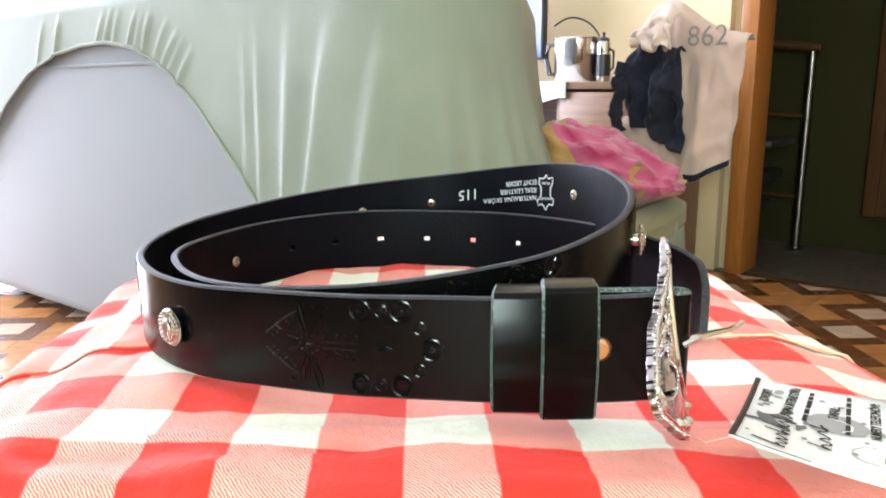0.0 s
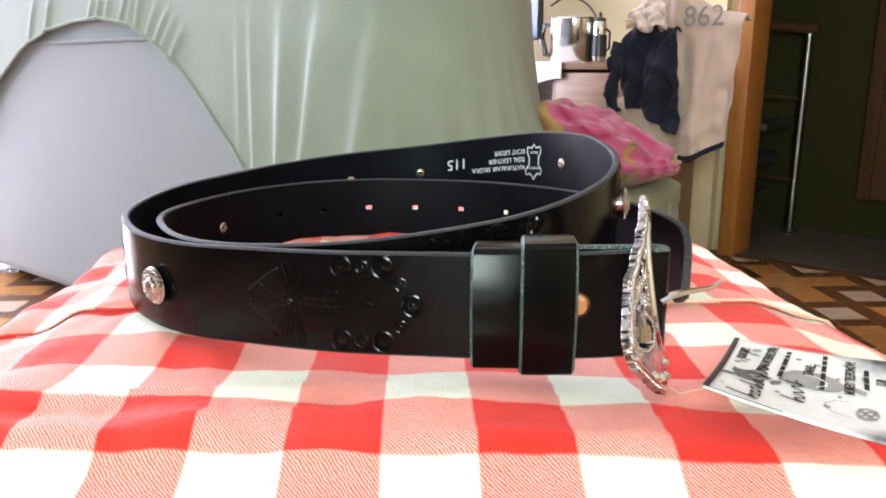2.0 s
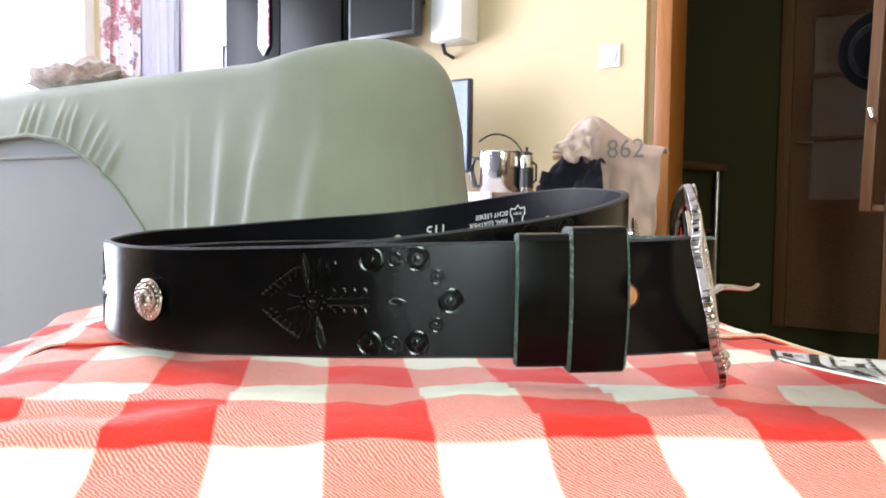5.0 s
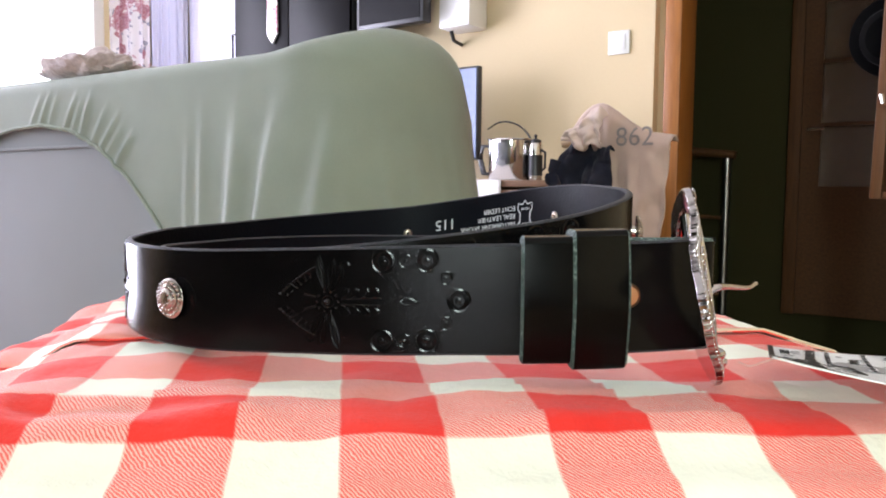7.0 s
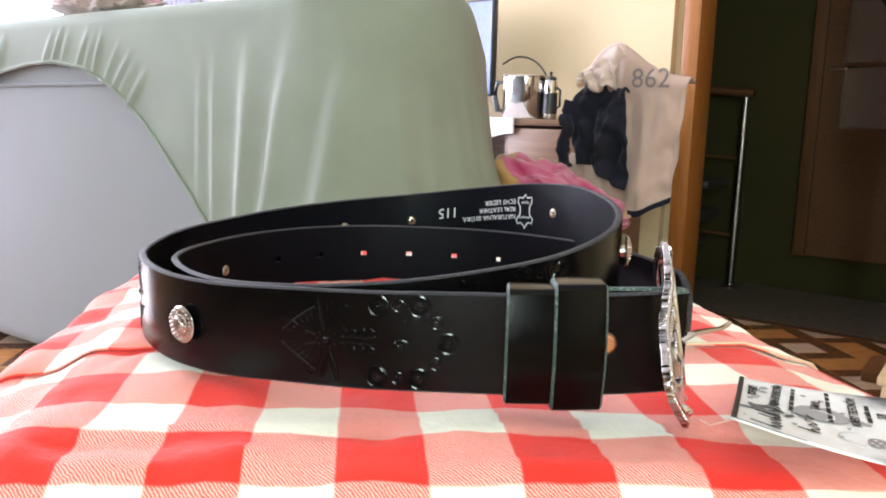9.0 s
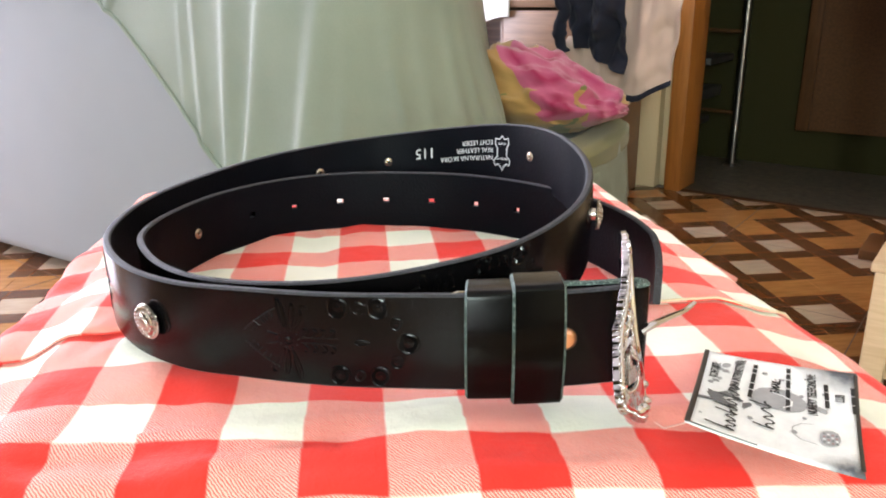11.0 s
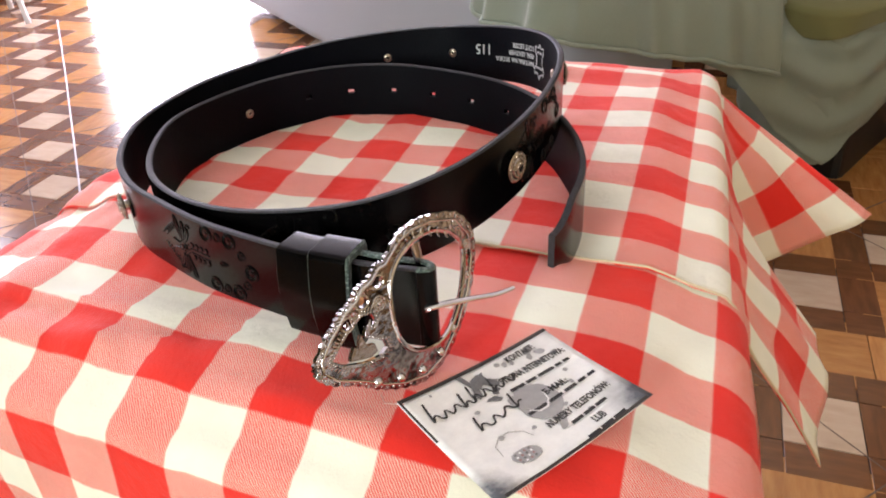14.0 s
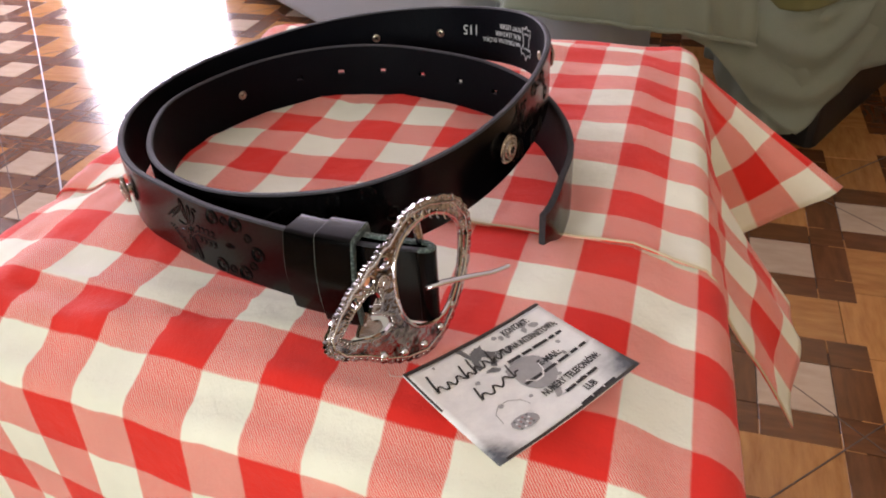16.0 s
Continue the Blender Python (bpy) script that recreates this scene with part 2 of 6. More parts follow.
WOOD_PALE = wood("pale beech", (0.50, 0.34, 0.20), (0.65, 0.47, 0.30), 0.45, 6)
TILE_WOOD = wood("amber parquet slab", (0.30, 0.125, 0.034), (0.44, 0.205, 0.066), 0.20, 5, (3, 16, 16), 0.25)
TILE_DARK = wood("dark brown parquet strip", (0.085, 0.031, 0.011), (0.135, 0.051, 0.018), 0.20, 5, (3, 16, 16), 0.25)
TILE_PALE = wood("pale beige parquet square", (0.38, 0.27, 0.19), (0.47, 0.36, 0.26), 0.18, 5, (3, 10, 10), 0.15)
GROUT = plain("dark joint filler", (0.07, 0.04, 0.025), 0.7, 0, 200)
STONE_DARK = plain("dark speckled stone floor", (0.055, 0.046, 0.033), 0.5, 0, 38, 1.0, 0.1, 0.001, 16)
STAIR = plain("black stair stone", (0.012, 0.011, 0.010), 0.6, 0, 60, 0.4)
BLACK_GLOSS = plain("glossy black panel", (0.0012, 0.001, 0.001), 0.42, 0, 100, 0.1, 0)
BLACK_GLOSS.node_tree.nodes["Principled BSDF"].inputs["Specular IOR Level"].default_value = 0.08
FELT = plain("black felt", (0.0015, 0.0015, 0.0015), 0.95, 0, 300, 0.2, 0.2)
FELT.node_tree.nodes["Principled BSDF"].inputs["Specular IOR Level"].default_value = 0.08
BLACK_PLASTIC = plain("black plastic", (0.015, 0.015, 0.016), 0.4, 0, 300, 0.1, 0.05)
WHITE_PLASTIC = plain("white plastic", (0.75, 0.74, 0.72), 0.35, 0, 100, 0.03, 0)
BLUE_SCREEN = plain("dark blue screen", (0.11, 0.15, 0.27), 0.18, 0, 40, 0.1, 0)
RAIL_STEEL = plain("dull railing steel", (0.20, 0.185, 0.17), 0.3, 1.0, 200, 0.3, 0.05, 0.0004)
STEEL = plain("polished steel", (0.62, 0.60, 0.58), 0.14, 1.0, 300, 0.05, 0.02, 0.0003)
COTTON = plain("white cotton", (0.78, 0.75, 0.73), 0.9, 0, 600, 0.05, 0.3, 0.001, 8)
SHIRT = plain("white jersey", (0.50, 0.37, 0.31), 0.9, 0, 700, 0.05, 0.3, 0.001, 6, 0.2)
FADED = plain("faded grey print", (0.24, 0.21, 0.21), 0.9, 0, 700, 0.1, 0)
NAVY = plain("dark navy fabric", (0.0035, 0.0045, 0.016), 0.9, 0, 500, 0.25, 0.3, 0.001, 12, 0.05)
OTTO_FABRIC = plain("olive green throw", (0.15, 0.145, 0.05), 0.9, 0, 600, 0.08, 0.3, 0.001, 6, 0.2)
BLANKET = blossoms("rose printed plush", (0.40, 0.24, 0.08), ((0.30, 0.010, 0.07), (0.36, 0.02, 0.11), (0.46, 0.10, 0.20), (0.24, 0.16, 0.03)), (0.16, 0.17, 0.05), 3.6, 0.38)
CURTAIN = blossoms("flowered curtain", (0.75, 0.72, 0.72), ((0.35, 0.09, 0.12), (0.30, 0.10, 0.14), (0.55, 0.35, 0.38), (0.3, 0.1, 0.1)), (0.30, 0.30, 0.36), 11)
SHEER = plain("pale lilac sheer curtain", (0.66, 0.66, 0.78), 0.9, 0, 300, 0.05, 0.1)
PLUSH = plain("greyish brown plush", (0.42, 0.34, 0.32), 0.95, 0, 90, 0.35, 0.6, 0.01, 9, 0.4)
TABLE_WOOD = wood("pale table wood", (0.34, 0.22, 0.12), (0.45, 0.31, 0.18), 0.5, 6)


def glass_material():
    m, t, b = nodes_of("frosted ornamental glass")
    b.inputs["Base Color"].default_value = (0.16, 0.10, 0.055, 1)
    b.inputs["Transmission Weight"].default_value = 0.55
    b.inputs["Roughness"].default_value = 0.25
    v = t.nodes.new("ShaderNodeTexVoronoi")
    v.inputs["Scale"].default_value = 45
    bump(t, b, v.outputs["Distance"], 0.8, 0.004)
    return m


def clear_glass():
    m, t, b = nodes_of("window glass")
    b.inputs["Base Color"].default_value = (1, 1, 1, 1)
    b.inputs["Transmission Weight"].default_value, b.inputs["Roughness"].default_value = 1, 0
    return m


def outdoors():
    m, t, b = nodes_of("bright overcast daylight")
    b.inputs["Base Color"].default_value = (0, 0, 0, 1)
    b.inputs["Emission Color"].default_value = (0.93, 0.96, 1, 1)
    b.inputs["Emission Strength"].default_value = 5.0
    return m


FROSTED, GLASS, OUTDOORS = glass_material(), clear_glass(), outdoors()


# ---- mesh helpers ----
def mesh_of(name, bm, *materials):
    me = bpy.data.meshes.new(name)
    bm.normal_update()
    bm.to_mesh(me)
    bm.free()
    for m in materials:
        me.materials.append(m)
    return me


def smooth(me, angle=35):
    me.polygons.foreach_set("use_smooth", [True] * len(me.polygons))
    if angle:
        me.set_sharp_from_angle(angle=radians(angle))
    return me


def part(name, bm, material, parent, label="", m=None, soft=35):
    """Links a bmesh as one mesh object under a thing or a part."""
    mats = material if isinstance(material, (list, tuple)) else (material,)
    me = mesh_of(name, bm, *mats)
    if soft:
        smooth(me, soft)
    ob = new(name, me)
    if parent is not None:
        ob.parent = parent
    if m is not None:
        ob.matrix_basis = m
    return tagged(ob, label)


def thing(name, label, category, m=None, group="", kind=""):
    ob = new(name)
    ob.empty_display_size = 0.05
    if m is not None:
        ob.matrix_world = m
    return tagged(ob, label, category, group, kind)


def box(x0, y0, z0, x1, y1, z1, bevel=0.0, seg=2, bm=None):
    bm = bm or bmesh.new()
    made = bmesh.ops.create_cube(bm, size=1)["verts"]
    bmesh.ops.scale(bm, vec=(x1 - x0, y1 - y0, z1 - z0), verts=made)
    bmesh.ops.translate(bm, vec=((x0 + x1) / 2, (y0 + y1) / 2, (z0 + z1) / 2), verts=made)
    if bevel:
        edges = list({e for v in made for e in v.link_edges})
        bmesh.ops.bevel(bm, geom=edges, offset=bevel, segments=seg, affect="EDGES", profile=0.5)
    return bm


def lathe(profile, steps=24, bm=None, m=None):
    """A turned body about z from (radius, height) pairs."""
    bm = bm or bmesh.new()
    m = m or Matrix()
    rings = []
    for r, z in profile:
        if r < 1e-6:
            rings.append([bm.verts.new(m @ Vector((0, 0, z)))])
        else:
            rings.append([bm.verts.new(m @ Vector((r * math.cos(2 * math.pi * i / steps), r * math.sin(2 * math.pi * i / steps), z))) for i in range(steps)])
    for a, b in zip(rings, rings[1:]):
        for i in range(steps):
            j = (i + 1) % steps
            if len(a) == 1 and len(b) == 1:
                continue
            if len(a) == 1:
                bm.faces.new((a[0], b[i], b[j]))
            elif len(b) == 1:
                bm.faces.new((a[i], b[0], a[j]))
            else:
                bm.faces.new((a[i], b[i], b[j], a[j]))
    bmesh.ops.recalc_face_normals(bm, faces=bm.faces)
    return bm


def tube(points, radius, steps=10, closed=False, bm=None, flat=1.0):
    """A round bar along points; radius may be one number or one for each point."""
    bm = bm or bmesh.new()
    pts = [Vector(p) for p in points]
    n = len(pts)
    rs = radius if isinstance(radius, (list, tuple)) else [radius] * n
    rings, up = [], Vector((0.13, 0.21, 0.97))
    for i, p in enumerate(pts):
        a = pts[(i - 1) % n] if closed or i else p
        b = pts[(i + 1) % n] if closed or i < n - 1 else p
        d = (b - a).normalized()
        side = d.cross(up)
        if side.length < 0.05:
            side = d.cross(Vector((1, 0, 0)))
        side.normalize()
        top = side.cross(d)
        rings.append([bm.verts.new(p + rs[i] * (math.cos(2 * math.pi * k / steps) * side + flat * math.sin(2 * math.pi * k / steps) * top)) for k in range(steps)])
    pairs = list(zip(rings, rings[1:])) + ([(rings[-1], rings[0])] if closed else [])
    for a, b in pairs:
        for k in range(steps):
            bm.faces.new((a[k], b[k], b[(k + 1) % steps], a[(k + 1) % steps]))
    if not closed:
        bm.faces.new(rings[0]), bm.faces.new(rings[-1])
    bmesh.ops.recalc_face_normals(bm, faces=bm.faces)
    return bm


def slab(outline, z0, z1, bm=None, holes=()):
    """A plate with that outline (x, y), from z0 to z1."""
    bm = bm or bmesh.new()
    loops = [list(outline)] + [list(h) for h in holes]
    edges = []
    for loop in loops:
        vs = [bm.verts.new((x, y, z0)) for x, y in loop]
        edges += [bm.edges.new((vs[i], vs[(i + 1) % len(vs)])) for i in range(len(vs))]
    filled = bmesh.ops.triangle_fill(bm, use_beauty=True, use_dissolve=False, edges=edges)
    faces = [g for g in filled["geom"] if isinstance(g, bmesh.types.BMFace)]
    up = bmesh.ops.extrude_face_region(bm, geom=faces)
    bmesh.ops.translate(bm, vec=(0, 0, z1 - z0), verts=[g for g in up["geom"] if isinstance(g, bmesh.types.BMVert)])
    bmesh.ops.recalc_face_normals(bm, faces=bm.faces)
    return bm


def sheet(nu, nv, at, bm=None, uv=None, keep=None):
    """A grid of at(i / nu, j / nv); uv and keep are functions of the same two numbers."""
    bm = bm or bmesh.new()
    layer = bm.loops.layers.uv.new("UVMap") if uv else None
    grid = [[bm.verts.new(at(i / nu, j / nv)) for j in range(nv + 1)] for i in range(nu + 1)]
    for i in range(nu):
        for j in range(nv):
            if keep and not keep((i + 0.5) / nu, (j + 0.5) / nv):
                continue
            f = bm.faces.new((grid[i][j], grid[i + 1][j], grid[i + 1][j + 1], grid[i][j + 1]))
            if uv:
                for loop, (a, b) in zip(f.loops, ((i, j), (i + 1, j), (i + 1, j + 1), (i, j + 1))):
                    loop[layer].uv = uv(a / nu, b / nv)
    return bm


def thicken(ob, d, offset=-1.0):
    s = ob.modifiers.new("thickness", "SOLIDIFY")
    s.thickness, s.offset = d, offset
    return ob


def smoothstep(a, b, x):
    k = min(1, max(0, (x - a) / (b - a)))
    return k * k * (3 - 2 * k)


def spline(points, step):
    """Points evenly spaced along a smooth curve through the given ones, and the length at each."""
    p = [np.array(q, float) for q in points]
    dense = []
    for i in range(len(p) - 1):
        a, b, c, d = p[max(0, i - 1)], p[i], p[i + 1], p[min(len(p) - 1, i + 2)]
        for k in range(24):
            s = k / 24
            dense.append(0.5 * (2 * b + (c - a) * s + (2 * a - 5 * b + 4 * c - d) * s * s + (3 * b - a - 3 * c + d) * s ** 3))
    dense.append(p[-1])
    dense = np.array(dense)
    for _ in range(6):
        dense[1:-1] = 0.25 * dense[:-2] + 0.5 * dense[1:-1] + 0.25 * dense[2:]
    run = np.concatenate(([0], np.cumsum(np.linalg.norm(np.diff(dense[:, :2], axis=0), axis=1))))
    return dense, run


def lettering(text, size, material, parent, m, label="", align="LEFT", bold=0.0):
    cu = bpy.data.curves.new("lettering", "FONT")
    cu.body, cu.size, cu.align_x, cu.extrude, cu.resolution_u = text, size, align, 0.00004, 3
    cu.offset = bold * size
    tmp = bpy.data.objects.new("lettering", cu)
    scene.collection.objects.link(tmp)
    bpy.context.view_layer.update()
    me = bpy.data.meshes.new_from_object(tmp.evaluated_get(bpy.context.evaluated_depsgraph_get()))
    bpy.data.objects.remove(tmp)
    bpy.data.curves.remove(cu)
    me.materials.clear()
    me.materials.append(material)
    ob = new("lettering", me)
    ob.parent = parent
    ob.matrix_basis = m
    return tagged(ob, label)


# ---- the room ----
def wall_piece(name, boxes, material, label):
    bm = bmesh.new()
    for b in boxes:
        box(*b, bm=bm)
    ob = part(name, bm, material, None, label, ROOM, 0)
    return tagged(ob, label, "wall", kind="structure")


VB, UL, UR, VF, H = 2.95, -4.1, 2.4, -2.4, 2.6
VH = 3.66                                        # the hall's back wall
wall_piece("wall_north", [(UL - 0.2, VB, 0, -1.077, VB + 0.14, H), (-1.077, VB + 0.05, 0, -1.032, VB + 0.14, H), (-1.032, VB, 2.1, 0.08, VB + 0.14, H), (0.08, VB, 0, UR + 0.2, VB + 0.14, H)],
           WALL_WARM, "warm cream painted plaster wall beside a doorway")
wall_piece("wall_west", [(UL - 0.2, VF, 0, UL, -1.7, H), (UL - 0.2, -1.7, 0, UL, -0.4, 0.8), (UL - 0.2, -1.7, 2.2, UL, -0.4, H), (UL - 0.2, -0.4, 0, UL, 0.35, H), (UL - 0.2, 0.35, 0, UL, 2.45, 0.02), (UL - 0.2, 0.35, 2.25, UL, 2.45, H), (UL - 0.2, 2.45, 0, UL, VB, H)],
           WALL_WARM, "warm cream painted plaster wall with a balcony door and an added window")
# unseen wall, kept dark so that the belt reflects little
wall_piece("wall_south", [(UL - 0.2, VF - 0.2, 0, 0.55, VF, H), (0.55, VF - 0.2, 0, 1.75, VF, 0.06), (0.55, VF - 0.2, 2.15, 1.75, VF, H), (1.75, VF - 0.2, 0, UR + 0.2, VF, H)],
           WALL_GREEN_SHADED, "unseen wall with a glazed door, kept dark green for dim reflections")
wall_piece("wall_east", [(UR, VF, 0, UR + 0.2, VB, H)], WALL_WARM, "warm cream painted plaster wall")
ceiling = part("ceiling", box(UL - 0.2, VF - 0.2, H, UR + 0.2, 5.2, H + 0.1), WALL_WHITE, None, "white painted ceiling", ROOM, 0)
tagged(ceiling, category="ceiling", kind="structure")
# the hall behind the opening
wall_piece("wall_hall_back", [(-3.0, VH, 0, 0.6, VH + 0.14, H)], WALL_GREEN_SHADED, "dull green hall wall with its shade put into the colour")
wall_piece("wall_hall_left", [(-3.0, VB + 0.14, 0, -2.9, VH, H)], WALL_GREEN_SHADED, "dull green hall wall with its shade put into the colour")
wall_piece("wall_hall_right", [(-0.14, VB + 0.14, 0, 0.0, VH, H)], WALL_GREEN_SHADED, "dull green hall wall with its shade put into the colour")


def window(name, u0, u1, z0, z1, m, label):
    """A white window with two casements, in its own plane (x along, z up)."""
    w = thing(name, label, "window", m, kind="structure")
    mid = (u0 + u1) / 2
    part("window_frame", slab(((u0, z0), (u1, z0), (u1, z1), (u0, z1)), -0.03, 0.03,
                              holes=[((u0 + .06, z0 + .06), (mid - .04, z0 + .06), (mid - .04, z1 - .06), (u0 + .06, z1 - .06)),
                                     ((mid + .04, z0 + .06), (u1 - .06, z0 + .06), (u1 - .06, z1 - .06), (mid + .04, z1 - .06))]),
         WHITE_PLASTIC, w, m=pose(0, 0, 0, 90), soft=0)
    for a, b in ((u0 + .05, mid - .03), (mid + .03, u1 - .05)):
        pane = part("pane", box(a, -0.003, z0 + .05, b, 0.003, z1 - .05), GLASS, w, soft=0)
        pane.visible_shadow = False
    if z0 > 0.3:
        part("window_sill", box(u0 - .05, -0.16, z0 - .04, u1 + .05, 0.02, z0 - 0.002, 0.008), WHITE_PLASTIC, w)
    return w


window("window_1", 0.35, 2.45, 0.02, 2.25, ROOM @ pose(UL - 0.1, 0, 0, 0, 0, 90), "white two-leaf balcony door full of daylight")
# unseen, added so that side light reaches the sofa's face
window("window_3", -1.7, -0.4, 0.8, 2.2, ROOM @ pose(UL - 0.1, 0, 0, 0, 0, 90), "added unseen window that lights the sofa")
window("window_2", -1.75, -0.55, 0.06, 2.15, ROOM @ pose(0, VF - 0.1, 0, 0, 0, 180), "white two-leaf glazed door full of daylight")
for name, m in (("backdrop", ROOM @ pose(UL - 1.2, 0.5, 1.4, 90, 0, 90)), ("backdrop", ROOM @ pose(1.4, VF - 1.2, 1.5, 90))):
    ob = part(name, box(-3.0, -2.2, -0.01, 3.0, 2.2, 0.01), OUTDOORS, None, "bright overcast daylight outside the window", m, 0)
    tagged(ob, category="backdrop", kind="structure")

# door frame of the opening
jamb = thing("door_frame", "honey varnished pine frame of a doorway", "door frame", ROOM, kind="structure")
part("jamb", box(-1.030, VB - 0.02, 0, -0.965, VB + 0.16, 2.1, 0.006), WOOD_JAMB, jamb)
part("jamb", box(0.012, VB - 0.02, 0, 0.077, VB + 0.16, 2.1, 0.006), WOOD_JAMB, jamb)
part("lintel", box(-1.030, VB - 0.02, 2.1, 0.077, VB + 0.16, 2.17, 0.006), WOOD_JAMB, jamb)
part("threshold", box(-0.963, VB - 0.012, 0.001, 0.010, VB + 0.018, 0.006, 0.002), WOOD_DOOR, jamb)


def hall_door():
    d = thing("door_1", "dark brown wooden door with frosted ornamental glass panes", "door", ROOM @ pose(0, VH - 0.03, 0), kind="structure")
    holes = [((-0.58, a), (-0.36, a), (-0.36, b), (-0.58, b)) for a, b in ((0.735, 0.993), (1.007, 1.263), (1.277, 1.52))]
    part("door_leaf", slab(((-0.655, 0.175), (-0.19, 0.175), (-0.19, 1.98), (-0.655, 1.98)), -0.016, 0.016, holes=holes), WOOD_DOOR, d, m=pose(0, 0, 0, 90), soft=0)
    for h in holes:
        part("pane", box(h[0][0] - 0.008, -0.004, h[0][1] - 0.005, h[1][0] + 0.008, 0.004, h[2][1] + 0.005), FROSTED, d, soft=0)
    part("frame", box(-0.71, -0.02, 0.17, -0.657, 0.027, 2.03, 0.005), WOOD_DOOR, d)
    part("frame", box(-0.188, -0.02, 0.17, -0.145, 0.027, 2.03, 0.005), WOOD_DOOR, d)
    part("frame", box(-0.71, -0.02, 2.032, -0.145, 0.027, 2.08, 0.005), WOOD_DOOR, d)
    part("door_handle", tube([(-0.625, -0.016, 0.98), (-0.625, -0.045, 0.98), (-0.56, -0.05, 0.98)], 0.007, 8), STEEL, d)


hall_door()


def railing():
    r = thing("stair_railing", "chrome stair railing with a brown handrail in the hall", "railing", ROOM @ pose(-0.940, 3.52, 0))
    part("post", tube([(0, 0, 0.0), (0, 0, 0.86)], 0.017, 14), RAIL_STEEL, r, "chrome post")
    part("base_plate", lathe([(0, 0.0), (0.04, 0.0), (0.04, 0.006), (0.019, 0.014), (0, 0.014)], 20), RAIL_STEEL, r)
    part("handrail", tube([(0.035, 0, 0.873), (-0.25, 0, 0.905), (-0.65, 0, 0.95)], 0.019, 12), WOOD_DOOR, r, "brown handrail")
    for z in (0.59, 0.24):
        part("bar", tube([(0, 0, z), (-0.65, 0, z + 0.03)], 0.008, 10), WOOD_DOOR, r)


railing()


def stair():
    s = thing("staircase", "dark stone stair treads behind the railing", "staircase", ROOM @ pose(-1.42, 3.16, 0))
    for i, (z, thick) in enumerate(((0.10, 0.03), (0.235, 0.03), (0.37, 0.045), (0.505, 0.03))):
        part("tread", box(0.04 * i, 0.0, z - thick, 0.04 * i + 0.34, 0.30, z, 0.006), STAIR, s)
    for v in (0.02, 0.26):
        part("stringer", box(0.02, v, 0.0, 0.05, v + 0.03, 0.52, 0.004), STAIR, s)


stair()


def coat_rack():
    c = thing("coat_rack", "honey pine coat rack with a metal hook beside the doorway", "coat rack", ROOM @ pose(-0.24, 2.50, 0))
    lean = pose(-0.020, 0, 0, 0, 1.6, 0)
    part("stile", box(-0.009, -0.022, 0.686, 0.022, -0.001, 1.75, 0.004), WOOD_RACK_SHADED, c, m=lean)
    part("stile", box(0.055, -0.022, 0.686, 0.16, -0.001, 1.75, 0.004), WOOD_RACK_SHADED, c, m=lean)
    part("rail", box(0.023, -0.020, 0.686, 0.054, -0.003, 0.706, 0.003), WOOD_RACK_SHADED, c, m=lean)
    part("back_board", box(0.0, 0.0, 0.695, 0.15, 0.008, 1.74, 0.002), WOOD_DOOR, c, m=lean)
    part("post", box(0.052, 0.012, 0.0, 0.095, 0.04, 1.70, 0.005), WOOD_RACK_SHADED, c)
    part("foot", box(0.0, -0.05, 0.0, 0.15, 0.16, 0.03, 0.005), WOOD_RACK_SHADED, c)
    part("hook", tube([(0.03, -0.022, 0.945), (0.03, -0.06, 0.94), (0.02, -0.075, 0.95), (0.015, -0.072, 0.975)], 0.006, 8), STEEL, c, "metal hook")


coat_rack()
hat = thing("hat", "round black brimmed felt hat hanging at the doorway", "hat", ROOM @ pose(-0.2285, 2.68, 1.175, 100, 0, 0) @ Matrix.Scale(0.926, 4))
part("crown", lathe([(0, 0.11), (0.07, 0.105), (0.09, 0.08), (0.095, 0.012), (0.093, 0.006), (0, 0.006)], 32), FELT, hat)
part("brim", lathe([(0, 0.004), (0.096, 0.005), (0.13, 0.0), (0.132, -0.006), (0.09, -0.004), (0, -0.004)], 32), FELT, hat)
part("band", lathe([(0.0945, 0.012), (0.097, 0.012), (0.0962, 0.034), (0.0935, 0.034)], 32), BLACK_PLASTIC, hat, "shiny black ribbon band")

# light switch
sw = thing("light_switch", "white plastic rocker light switch on the cream wall", "light switch", ROOM @ pose(-1.2255, VB, 1.308))
part("plate", box(-0.046, -0.009, -0.047, 0.046, -0.001, 0.047, 0.003), WHITE_PLASTIC, sw)
part("rocker", box(-0.03, -0.013, -0.03, 0.03, -0.009, 0.03, 0.002), WHITE_PLASTIC, sw)


def tall_cabinet():
    c = thing("tall_cabinet", "glossy black tall cabinet with two doors", "cabinet", ROOM @ pose(-3.30, 2.68, 0))
    part("body", box(0, 0.02, 0, 0.84, 0.265, 2.1, 0.004), BLACK_PLASTIC, c)
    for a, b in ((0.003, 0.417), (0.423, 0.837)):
        d = part("door", box(a, 0.0, 0.06, b, 0.019, 2.09, 0.003), BLACK_GLOSS, c)
        h = b - 0.03 if a < 0.1 else a + 0.03
        part("handle", tube([(h, -0.001, 1.0), (h, -0.025, 1.02), (h, -0.025, 1.12), (h, -0.001, 1.14)], 0.005, 8), STEEL, d)


tall_cabinet()


